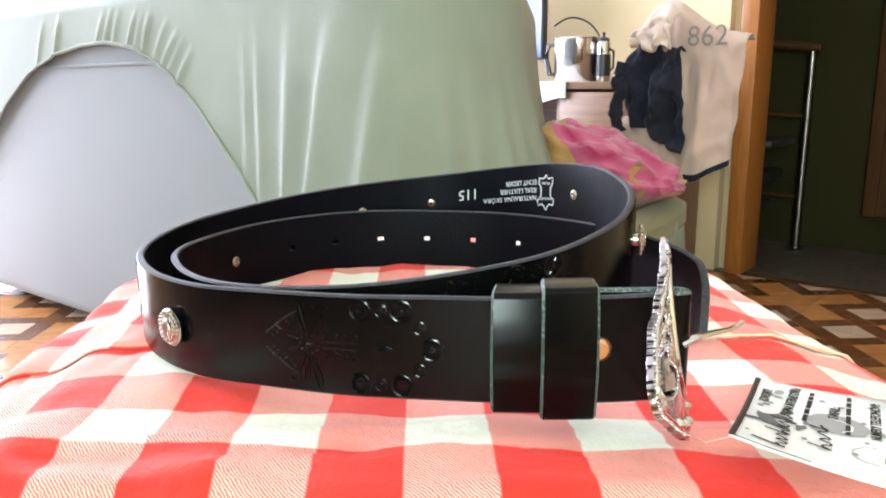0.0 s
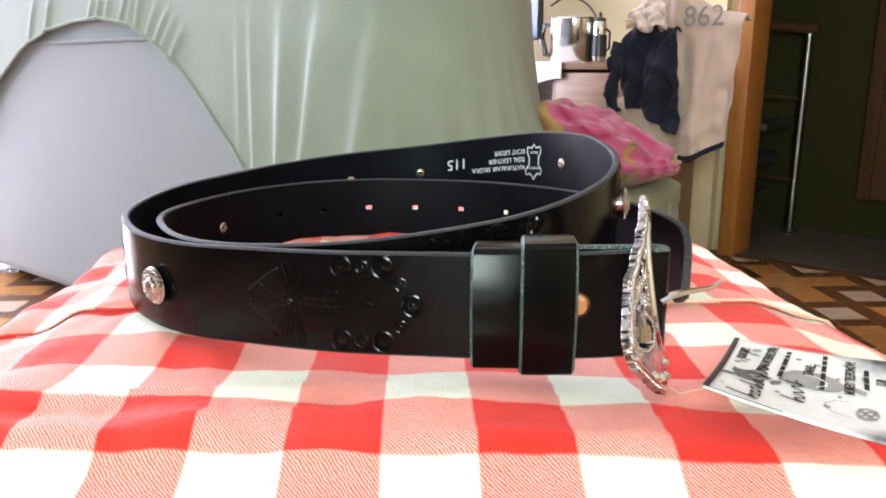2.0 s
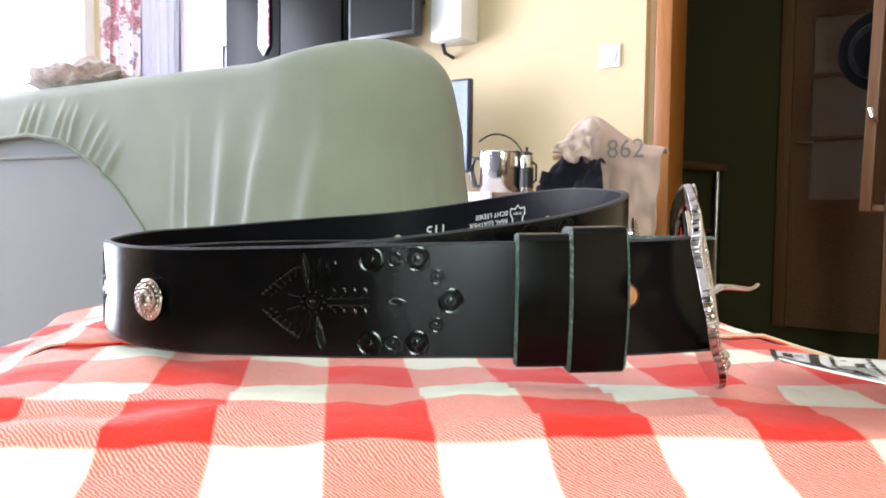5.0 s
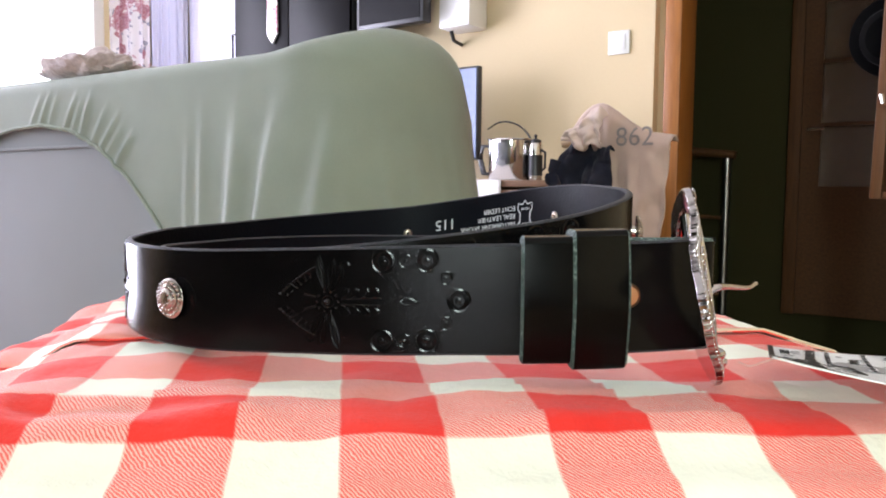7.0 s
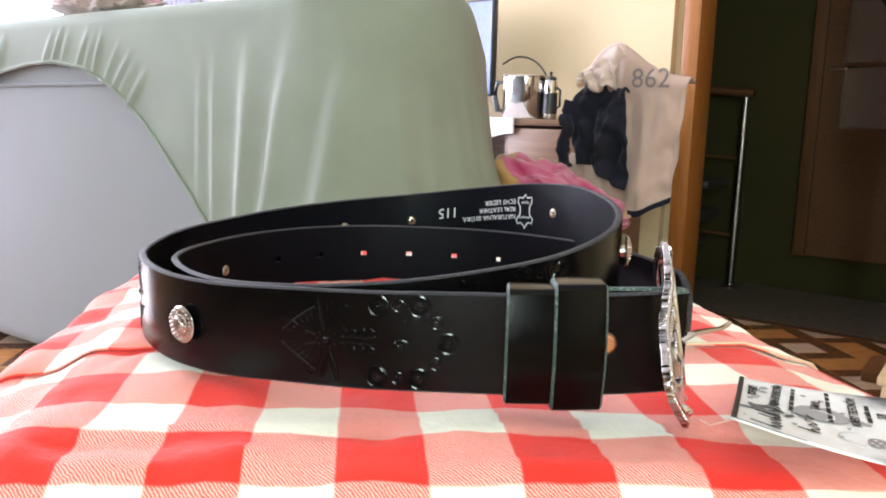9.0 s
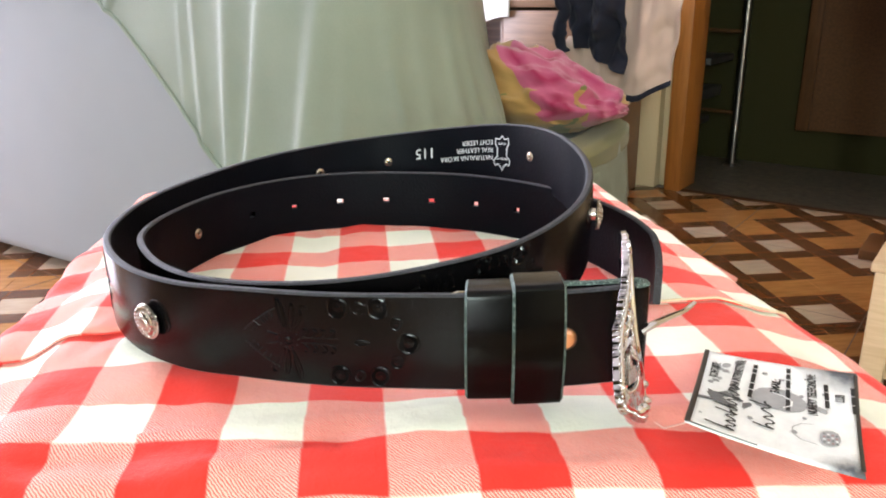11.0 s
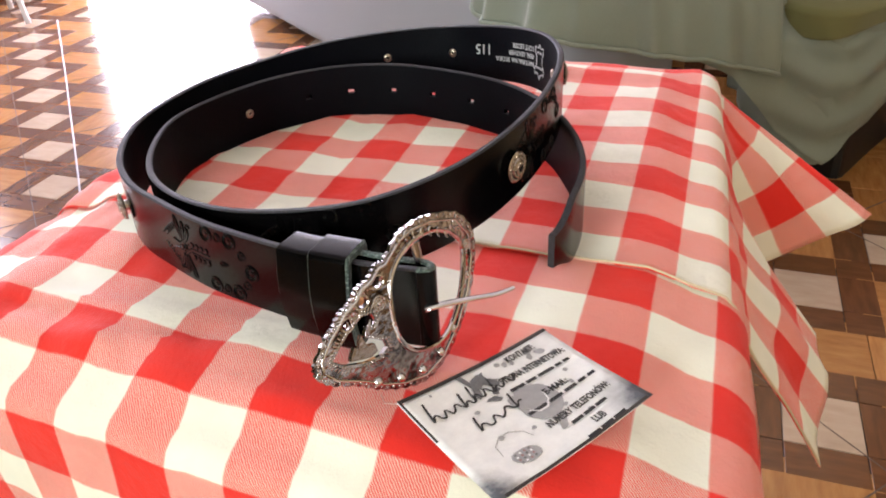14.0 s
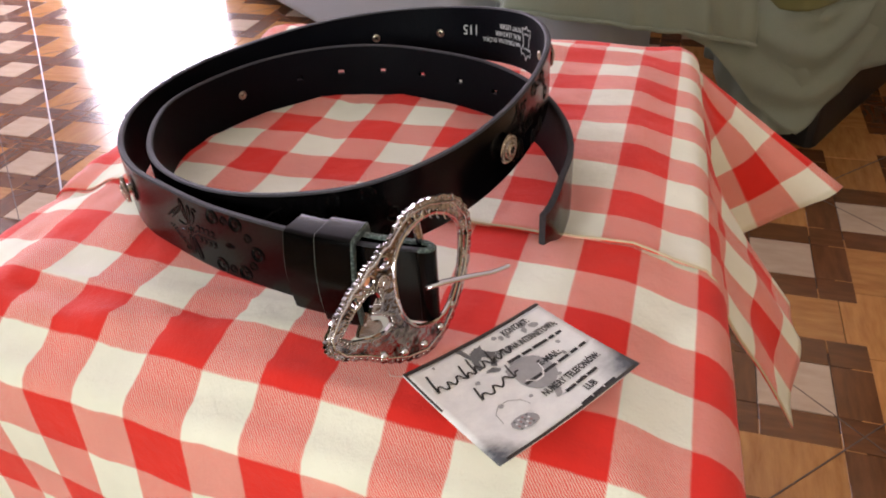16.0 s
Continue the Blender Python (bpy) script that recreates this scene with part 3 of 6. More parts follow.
def television():
    c = thing("television", "black flat television mounted high on the wall", "television", ROOM @ pose(-2.44, 2.70, 1.45))
    part("casing", box(0, 0.0, 0, 0.40, 0.06, 0.62, 0.008), BLACK_PLASTIC, c)
    part("screen", box(0.02, -0.003, 0.02, 0.38, 0.001, 0.60), BLACK_GLOSS, c, soft=0)
    part("wall_mount", box(0.15, 0.06, 0.2, 0.27, 0.249, 0.4, 0.004), BLACK_PLASTIC, c)


television()
tie = thing("curtain_tie", "flowered fabric tie with a pointed end hanging on the cabinet", "fabric tie", ROOM @ pose(-2.985, 2.668, 1.445))
bm = slab(((0, 0), (0.038, 0.05), (0.03, 0.5), (-0.03, 0.5), (-0.038, 0.05)), -0.005, 0.005)
part("strip", bm, CURTAIN, tie, m=pose(0, 0, 0, 90))
wall_shelf = thing("wall_bracket", "thin black metal bracket beside the cabinet", "bracket", ROOM @ pose(-3.301, 2.75, 1.55))
part("arm", tube([(0, 0, 0), (-0.10, 0, 0), (-0.10, 0, -0.14)], 0.009, 8), BLACK_PLASTIC, wall_shelf)
# added white box in place of the window's glare on the television
box_thing = thing("wall_box", "white box standing in for window glare on the television's end", "wall unit", ROOM @ pose(-1.952, 2.86, 1.43))
part("body", box(-0.08, -0.06, 0, 0.09, 0.088, 0.5, 0.012), WHITE_PLASTIC, box_thing)
part("bracket", tube([(-0.05, 0.0, 0.0), (-0.05, 0.02, -0.04), (-0.05, 0.085, -0.05)], 0.009, 8), BLACK_PLASTIC, box_thing)


def curtain(name, u0, u1, v, z0, z1, folds, depth, material, label, turn=90):
    bm = sheet(90, 12, lambda a, b: Vector((u0 + (u1 - u0) * a + 0.01 * math.sin(9 * a + 3 * b), v + depth * math.sin(2 * math.pi * folds * a + 0.8 * b) * (0.55 + 0.45 * b), z1 + (z0 - z1) * b)))
    ob = part(name, bm, material, None, label, ROOM @ pose(0, 0, 0, 0, 0, turn), 80)
    thicken(ob, 0.0015)
    return tagged(ob, category="curtain")


# hung along the window wall: the first two numbers run along that wall
curtain("curtain", 2.40, 2.665, -UL - 0.06, 0.08, 2.4, 4, 0.02, CURTAIN, "flowered curtain panel gathered beside the window")
curtain("sheer_curtain", 2.67, 2.935, -UL - 0.05, 0.08, 2.4, 6, 0.014, SHEER, "pale lilac sheer curtain gathered beside the window")
curtain("sheer_curtain", -0.39, 0.36, -UL - 0.05, 0.02, 2.4, 5, 0.02, SHEER, "pale lilac sheer curtain hanging down to the floor")
curtain("sheer_curtain", -4.03, -3.42, VB - 0.03, 0.08, 2.4, 9, 0.014, SHEER, "pale lilac sheer curtain hanging in the room's corner", 0)
rod = thing("curtain_rod", "thin brown curtain rod over the window", "curtain rod", ROOM @ pose(UL + 0.06, 0, 2.42))
part("rod", tube([(0, 0.05, 0), (0, 2.93, 0)], 0.012, 10), WOOD_DOOR, rod)
for v in (0.08, 2.9):
    part("bracket", tube([(0, v, 0), (-0.059, v, 0)], 0.01, 8), WOOD_DOOR, rod)


def drying_rack():
    d = thing("drying_rack", "white folding drying rack standing by the window", "drying rack", ROOM @ pose(-3.41, 0.12, 0))
    for v in (0.0, -0.55):
        part("leg", tube([(0, v, 0.012), (-0.16, v - 0.03, 0.5), (-0.30, v - 0.05, 0.95)], 0.012, 10), WHITE_PLASTIC, d)
        part("leg", tube([(-0.34, v - 0.05, 0.012), (-0.16, v - 0.05, 0.5), (-0.02, v - 0.05, 0.95)], 0.012, 10), WHITE_PLASTIC, d)
    for x in (-0.30, -0.21, -0.12, -0.02):
        part("bar", tube([(x, -0.05, 0.95), (x, -0.60, 0.95)], 0.006, 8), WHITE_PLASTIC, d)


drying_rack()


# ---- desk corner ----
def desk():
    d = thing("desk", "brown veneer computer desk against the wall", "desk", ROOM @ pose(-2.25, 2.46, 0))
    part("tabletop", box(0.0, 0.0, 0.717, 1.12, 0.47, 0.742, 0.003), WOOD_DESK, d)
    for u in (0.01, 0.72, 1.09):
        part("side_panel", box(u, 0.02, 0, u + 0.02, 0.45, 0.716, 0.002), WOOD_DESK, d)
    part("back_panel", box(0.031, 0.42, 0.25, 0.719, 0.435, 0.716), WOOD_DESK, d)
    part("drawer_front", box(0.742, 0.006, 0.50, 1.088, 0.024, 0.706, 0.003), WOOD_DESK, d)
    part("cabinet_door", box(0.742, 0.006, 0.06, 1.088, 0.024, 0.494, 0.003), WOOD_DESK, d)
    part("shelf", box(0.031, 0.03, 0.42, 0.719, 0.41, 0.438), WOOD_DESK, d)


desk()
# white cloth over the desk's front edge
bm = sheet(24, 30, lambda a, b: Vector((-1.70 + 0.225 * a, 2.455 + 0.26 * (1 - b / 0.6) if b < 0.6 else 2.454 - 0.004 * math.sin(9 * a), 0.7445 if b < 0.6 else 0.7445 - (b - 0.6) * (0.18 + 0.03 * math.sin(5 * a)))))
ob = thicken(part("desk_runner", bm, COTTON, None, "small white cloth hanging over the desk edge", ROOM, 60), 0.0015, 1)
tagged(ob, category="cloth")


def monitor():
    d = thing("monitor", "flat computer monitor with a dark blue screen on the desk", "monitor", ROOM @ pose(-1.98, 2.70, 0.743))
    part("bezel", box(-0.24, 0, 0.09, 0.236, 0.03, 0.487, 0.005), BLACK_PLASTIC, d)
    part("screen", box(-0.23, -0.003, 0.10, 0.226, 0.002, 0.477), BLUE_SCREEN, d, soft=0)
    part("stand", tube([(0, 0.04, 0.01), (0, 0.055, 0.12), (0, 0.035, 0.24)], 0.02, 10), BLACK_PLASTIC, d)
    part("foot", lathe([(0, 0), (0.1, 0), (0.1, 0.006), (0.02, 0.014), (0, 0.014)], 28), BLACK_PLASTIC, d, m=pose(0, 0.04, 0))


monitor()


def pot():
    d = thing("cooking_pot", "shiny stainless steel pot with a black handle on the desk", "pot", ROOM @ pose(-1.553, 2.66, 0.743) @ Matrix.Diagonal((1.32, 1.32, 1.0, 1)))
    part("body", lathe([(0, 0.004), (0.062, 0.004), (0.066, 0.0), (0.07, 0.006), (0.071, 0.16), (0.075, 0.164), (0.074, 0.167), (0.068, 0.163), (0.067, 0.01), (0, 0.008)], 40), STEEL, d)
    part("handle", tube([(-0.07, 0, 0.14), (-0.105, 0, 0.145), (-0.115, 0, 0.09), (-0.10, 0, 0.03), (-0.072, 0, 0.03)], 0.009, 10), BLACK_PLASTIC, d, "black handle")


pot()


def kettle():
    d = thing("kettle", "small steel kettle with a black band and knob on the desk", "kettle", ROOM @ pose(-1.432, 2.64, 0.743) @ Matrix.Diagonal((0.78, 0.78, 1.0, 1)))
    part("body", lathe([(0, 0), (0.034, 0), (0.036, 0.006), (0.034, 0.14), (0.03, 0.148), (0, 0.148)], 28), STEEL, d)
    part("band", lathe([(0.0362, 0.02), (0.0372, 0.02), (0.0362, 0.10), (0.035, 0.10)], 28), BLACK_PLASTIC, d, "black band")
    part("lid", lathe([(0.03, 0.148), (0.028, 0.158), (0.006, 0.166), (0.006, 0.172), (0.009, 0.178), (0, 0.183)], 24), BLACK_PLASTIC, d, "black lid with a knob")
    part("handle", tube([(0.033, 0, 0.12), (0.055, 0, 0.11), (0.055, 0, 0.05), (0.035, 0, 0.04)], 0.006, 8), BLACK_PLASTIC, d)


kettle()
lead = thing("cable", "thin black cable arching from the monitor along the wall", "cable", ROOM @ pose(-1.73, 2.80, 0.81))
part("wire", tube([tuple(q) for q in spline([(-0.03, 0, 0.16), (0.02, 0.02, 0.19), (0.08, 0.03, 0.185), (0.14, 0.03, 0.15), (0.19, 0.02, 0.08), (0.21, 0.0, 0.0), (0.21, 0.0, -0.065)], 1)[0][::6]], 0.004, 8), BLACK_PLASTIC, lead)


def clothes_stand():
    c = thing("clothes_stand", "pale wooden clothes stand hung with a jersey and trousers", "clothes stand", ROOM @ pose(-1.08, 2.34, 0))
    part("post", tube([(0, 0, 0.02), (0, 0, 0.87)], 0.016, 12), WOOD_PALE, c)
    part("rail", tube([(-0.08, 0, 0.86), (0.05, 0, 0.875), (0.15, 0, 0.865), (0.29, 0, 0.835)], 0.013, 10), WOOD_PALE, c)
    for y in (-1, 1):
        part("foot", box(-0.02, 0.012 if y > 0 else -0.10, 0.0, 0.02, 0.14 if y > 0 else -0.012, 0.03, 0.006), WOOD_PALE, c)
    part("base", box(-0.14, -0.012, 0.0, 0.14, 0.012, 0.032, 0.006), WOOD_PALE, c)


clothes_stand()


def hanging(name, u0, u1, v, ztop, zlow, label, material, category, waves, depth, back=0.12, slope=0.0, rise=0.0, tilt=0.0, crumple=0.012, band=None, taper=0.0):
    """A garment hung over a chair back: it rolls over the top and falls in folds in front."""
    def at(a, b):
        s = b * (ztop - zlow - tilt * (a - 0.5) + back) - back
        u = u0 + (u1 - u0) * a
        top = ztop + slope * (a - 0.5) + rise * math.sin(math.pi * min(1, a ** 0.64 * 1.15)) ** 2
        if s < 0:
            y, z = v + 0.05, top + s
        else:
            y, z = v - 0.012, top - s
        k = smoothstep(-0.03, 0.03, s)
        y = v + 0.05 - 0.062 * k + depth * math.sin(waves * a * 6.28 + 2 * b) * smoothstep(0.02, 0.25, s) + crumple * noise.noise((u * 14, z * 9, 3)) + 0.4 * crumple * noise.noise((u * 40, z * 22, 5))
        z = min(z, top + 0.012)
        u += 0.02 * (a - 0.5) * b - taper * a * b + 0.015 * noise.noise((a * 3, b * 4, 7)) * b
        return Vector((u, y, z))
    ob = part(name, sheet(48, 48, at), material, None, label, ROOM, 80)
    thicken(ob, 0.003)
    if band:
        b0, b1, part_name, part_label = band
        strip = sheet(48, 3, lambda a, b: at(a, b0 + (b1 - b0) * b) + Vector((0, -0.0045, 0)))
        thicken(part(part_name, strip, NAVY, ob, part_label, soft=80), 0.003, 1)
    return tagged(ob, category=category)


shirt = hanging("shirt", -1.105, -0.765, 2.31, 0.90, 0.395, "white sports jersey with a faded number on a clothes stand", SHIRT, "shirt", 2.2, 0.012, back=0.02, slope=-0.045, rise=0.080, tilt=0.24, taper=0.045, crumple=0.020, band=(0.958, 1.0, "hem_band", "black hem band"))


def sleeve(a, b):
    """The jersey's sleeve, bunched over the trousers."""
    u, top = -1.098 + 0.140 * a, 0.893 + 0.075 * smoothstep(0.0, 0.8, a) - 0.02 * smoothstep(0.8, 1.0, a)
    low = 0.846 + 0.018 * math.sin(a * 7 + 1) - 0.03 * smoothstep(0.75, 1.0, a)
    fold = 0.020 * math.sin(a * 17 - b * 5) * (0.4 + 0.6 * b) + 0.022 * noise.noise((a * 5, b * 4, 2.0)) + 0.010 * noise.noise((a * 13, b * 9, 6.0))
    return Vector((u + 0.012 * noise.noise((a * 4, b * 5, 9.0)), 2.262 - 0.050 * smoothstep(0.0, 0.3, b) - 0.6 * fold - 0.012 * a, top + (low - top) * b))


# the same jersey in a lighter colour that stands in for bright light
thicken(part("sleeve", sheet(40, 24, sleeve), plain("crumpled jersey", (0.62, 0.50, 0.44), 0.9, 0, 600, 0.06, 0.3, 0.001, 8), shirt, "crumpled white sleeve", soft=80), 0.003)
lettering("862", 0.085, FADED, shirt, pose(-0.945, 2.281, 0.845, 90, 0, 0), "faded dark number print")
hanging("trousers", -1.112, -0.953, 2.258, 0.845, 0.56, "dark navy trousers bunched over a clothes stand", NAVY, "trousers", 2.7, 0.020, back=0.03, rise=0.02, tilt=-0.07, crumple=0.075, taper=-0.02, band=(0.13, 0.25, "waistband", "dark waistband"))
# one trouser leg hangs bunched in front of the rest
leg = [(-1.118, 2.215, 0.80), (-1.128, 2.205, 0.745), (-1.112, 2.200, 0.715), (-1.130, 2.205, 0.68), (-1.134, 2.210, 0.63), (-1.122, 2.215, 0.585)]
leg_bm = tube([tuple(q) for q in spline(leg, 1)[0][::4]], [0.020 + 0.007 * noise.noise((k * 0.21, 0.0, 4.0)) + 0.004 * noise.noise((k * 0.6, 2.0, 1.0)) for k in range(len(spline(leg, 1)[0][::4]))], 14)
part("trouser_leg", leg_bm, NAVY, bpy.data.objects["trousers"], "bunched hanging trouser leg", soft=80)
hanging("light_cloth", -1.15, -1.02, 2.285, 0.63, 0.40, "pale grey cloth hanging under dark trousers", SHIRT, "cloth", 1.5, 0.012, back=0.02)


# ---- low ottoman under the same cover, with a flowered blanket ----
OTTO = [(-0.20, 1.86), (0.03, 1.75), (0.20, 2.38), (-0.14, 2.50)]


def ottoman():
    s = thing("ottoman", "low ottoman under a pale green cover with a swagged hem", "ottoman", pose(0, 0, 0))
    part("base", slab([(-0.12, 1.88), (0.060, 1.80), (0.074, 1.806), (0.082, 1.82), (0.112, 2.00), (0.18, 2.34), (-0.10, 2.43)], 0.0, 0.125), BLACK_PLASTIC, s, "black base")
    part("core", slab([(-0.02 + (x + 0.02) * 0.85, (y - 2.17) * 0.85 + 2.17) for x, y in OTTO], 0.126, 0.30), BLACK_PLASTIC, s)
    ring = spline([(x, y, 0) for x, y in OTTO + OTTO[:1]], 1)[0]
    pts = [Vector((float(q[0]), float(q[1]), 0)) for q in ring[:-1:2]]
    n, mid = len(pts), Vector((-0.02, 2.17, 0))

    def at(a, b):
        k = int(round(a * n)) % n
        q = pts[k]
        out = (q - mid).normalized()
        low = 0.055 + 0.10 * smoothstep(0.03, 0.20, (q - Vector((-0.01, 1.77, 0))).length) + 0.012 * math.sin(a * 2 * math.pi * 4 + 0.9)
        w = 0.012 * math.sin(a * 2 * math.pi * 17) * b
        z = 0.385 - (0.385 - low) * b
        ring = math.hypot((q - Vector((0.06, 1.84, 0))).length, 0.8 * (0.42 - z))
        w += 0.007 * math.sin(ring * 68 + 0.6 * noise.noise((q.x * 5, q.y * 5, z * 5))) * smoothstep(0.05, 0.12, ring) * (1 - smoothstep(0.30, 0.45, ring))
        return q + out * (w + 0.02 * b) + Vector((0, 0, z))
    thicken(part("cover_skirt", sheet(n, 14, at), COVER_FABRIC, s, "hanging skirt of the cover", soft=80), 0.003)
    part("cover_top", slab([(q.x, q.y) for q in pts], 0.30, 0.378), COVER_FABRIC, s)

    def over(a, b):
        q = pts[int(round(a * n)) % n]
        drop = max(0.0, b - 0.5) * 2
        wide = 0.55 + 0.49 * min(1.0, b * 2) + 0.012 * math.sin(a * 60) * drop
        low = 0.045 + 0.018 * noise.noise((q.x * 6, q.y * 6, 1.0))
        edge = 0.014 * smoothstep(0.38, 0.5, b) if drop == 0 else 0.014 + low * drop
        return Vector((mid.x + (q.x - mid.x) * wide, mid.y + (q.y - mid.y) * wide, 0.398 - edge))
    thicken(part("throw", sheet(n, 20, over), OTTO_FABRIC, s, "olive throw folded over the ottoman's top", soft=80), 0.003)


ottoman()


def lump(name, label, category, m, sx, sy, sz, seed, material, rough=0.25, soft_base=True, freq=2.2, lean=0.0):
    """A soft heap: a rounded body flattened where it rests."""
    bm = bmesh.new()
    bmesh.ops.create_icosphere(bm, subdivisions=5, radius=1)
    for v in bm.verts:
        n = v.co.normalized()
        r = 1 + rough * (noise.noise(n * freq + Vector((seed, 0, 0))) + 0.5 * noise.noise(n * freq * 2.3 + Vector((0, seed, 0))) + 0.22 * noise.noise(n * freq * 6 + Vector((0, 0, seed))))
        v.co = Vector((n.x * sx * r, n.y * sy * r, max(0.0, (n.z * 0.5 + 0.5)) * sz * r * (1 - lean * n.x)))
        if v.co.z < 0.012 and soft_base:
            v.co.z = 0
    ob = part(name, bm, material, None, label, m, 80)
    return tagged(ob, category=category)


lump("blanket", "plush blanket printed with pink roses heaped on a stool", "blanket", pose(-0.03, 2.17, 0.399, 0, 0, 5), 0.225, 0.21, 0.205, 4.2, BLANKET, 0.16, lean=0.38)
lump("stuffed_toy", "greyish plush bundle lying on top of the sofa back", "plush bundle", pose(-1.22, 1.86, 0.967, 0, 0, -23), 0.17, 0.09, 0.085, 8.1, PLUSH, 0.3)

cord = thing("cord", "thin white cord lying along the floor", "cord")
part("wire", tube([(-2.95, 1.76, 0.003), (-2.3, 1.38, 0.003), (-1.5, 0.905, 0.003), (-1.1, 0.66, 0.003)], 0.0023, 8), plain("greyish white cord", (0.45, 0.44, 0.46), 0.5, 0, 200), cord)


def side_cabinet():
    c = thing("side_cabinet", "low pale wooden cabinet with a grey lower panel", "cabinet", ROOM @ pose(-0.10, 1.60, 0))
    for v in (0.30, 0.0):
        part("corner_post", box(0, v, 0.0, 0.045, v + 0.045, 0.25, 0.004), WOOD_PALE, c)
    part("side_panel", box(0.008, 0.045, 0.15, 0.03, 0.30, 0.245, 0.002), WOOD_PALE, c)
    part("lower_panel", box(0.020, 0.045, 0.03, 0.034, 0.30, 0.148, 0.002), plain("grey laminate", (0.22, 0.20, 0.21), 0.5), c, "grey lower panel")
    part("body", box(0.045, 0.004, 0.03, 0.45, 0.341, 0.245, 0.003), WOOD_PALE, c)
    part("top", box(-0.008, -0.008, 0.251, 0.46, 0.353, 0.27, 0.004), WOOD_PALE, c)


side_cabinet()


# ---- sofa with its slipped stretch cover ----
SOFA = pose(-0.160, 1.296, 0, 0, 0, -23)      # the corner of the back: x along the back to the corner, y away from the camera


def sofa():
    s = thing("sofa", "pale grey sofa, its stretch cover pulled up at the back", "sofa", SOFA)
    part("back_body", box(-2.4, 0.02, 0.025, -0.58, 0.28, 0.93, 0.05, 5), SOFA_FABRIC, s, "smooth pale grey upholstered back")
    part("back_end", box(-0.60, 0.03, 0.46, -0.40, 0.27, 0.92, 0.04, 4), SOFA_FABRIC, s)
    part("lower_end", box(-0.60, 0.10, 0.025, -0.23, 0.27, 0.455, 0.03, 4), SOFA_FABRIC, s)
    part("seat", box(-2.4, 0.27, 0.08, -0.72, 1.0, 0.44, 0.05, 4), SOFA_FABRIC, s)
    part("seam", tube([(-2.25, 0.014, 0.795), (-1.2, 0.014, 0.80), (-0.62, 0.014, 0.80)], 0.004, 8), SOFA_FABRIC, s, "piped seam")
    for x in (-2.2, -0.9):
        for y in (0.14, 0.80):
            part("foot", lathe([(0, 0), (0.025, 0), (0.03, 0.081), (0, 0.081)], 16), BLACK_PLASTIC, s, m=pose(x, y, 0))


sofa()

# folds of the cover: where they cross z = 0.78, lean, height, steep and gentle width
FOLDS = ((-0.690, 0.05, 0.005, 0.006, 0.020), (-0.645, 0.02, 0.009, 0.006, 0.025), (-0.537, 0.06, 0.028, 0.013, 0.045), (-0.428, 0.17, 0.034, 0.013, 0.055), (-0.298, 0.16, 0.034, 0.012, 0.060),
         (-0.255, 0.05, 0.003, 0.010, 0.020), (-0.190, -0.11, 0.007, 0.010, 0.025), (-0.125, -0.08, 0.004, 0.010, 0.020), (-0.063, -0.09, 0.006, 0.009, 0.020), (-0.025, -0.13, 0.005, 0.008, 0.018),
         (0.02, -0.10, 0.006, 0.010, 0.02), (0.07, 0.0, 0.009, 0.014, 0.025), (0.14, 0.0, 0.010, 0.014, 0.03), (0.22, 0.0, 0.010, 0.014, 0.03))
DRAGS = ((-1.62, 0.5), (-1.52, 0.4), (-1.30, 0.6), (-1.255, 0.5), (-1.215, 0.45), (-1.14, 0.6), (-1.105, 0.5), (-1.067, 0.4), (-1.0, 0.7), (-0.943, 0.86), (-0.905, 0.9), (-0.848, 0.9))
SIDE = math.radians(118.7)       # by how much the cover turns at the corner


def cover_line(a):
    """Plan of the cover: along the back, round the corner, and away along the side. a in metres; 0 near the corner."""
    r, c = 0.24, -0.163
    if a < c - r:
        return Vector((a, 0, 0)), Vector((0, -1, 0))
    w = min((a - c + r) / r, SIDE)
    p, n = Vector((c - r + r * math.sin(w), r - r * math.cos(w), 0)), Vector((math.sin(w), -math.cos(w), 0))
    more = a - c + r - r * SIDE
    if more > 0:
        p = p + Vector((math.cos(SIDE), math.sin(SIDE), 0)) * more
    return p, n


HEM = ((-2.3, 0.40), (-1.86, 0.70), (-1.70, 0.785), (-1.53, 0.832), (-1.38, 0.853), (-1.25, 0.856), (-1.12, 0.838), (-1.0, 0.788), (-0.90, 0.717), (-0.806, 0.63), (-0.70, 0.52), (-0.62, 0.42), (-0.55, 0.365), (-0.43, 0.365), (-0.3, 0.362), (-0.15, 0.345), (-0.05, 0.325), (0.05, 0.28), (0.15, 0.21), (0.28, 0.13), (0.5, 0.10), (2.0, 0.10))


def cover_hem(a):
    """Height of the lower edge: an arch where the cover is pulled up."""
    return float(np.interp(a, [q[0] for q in HEM], [q[1] for q in HEM]))


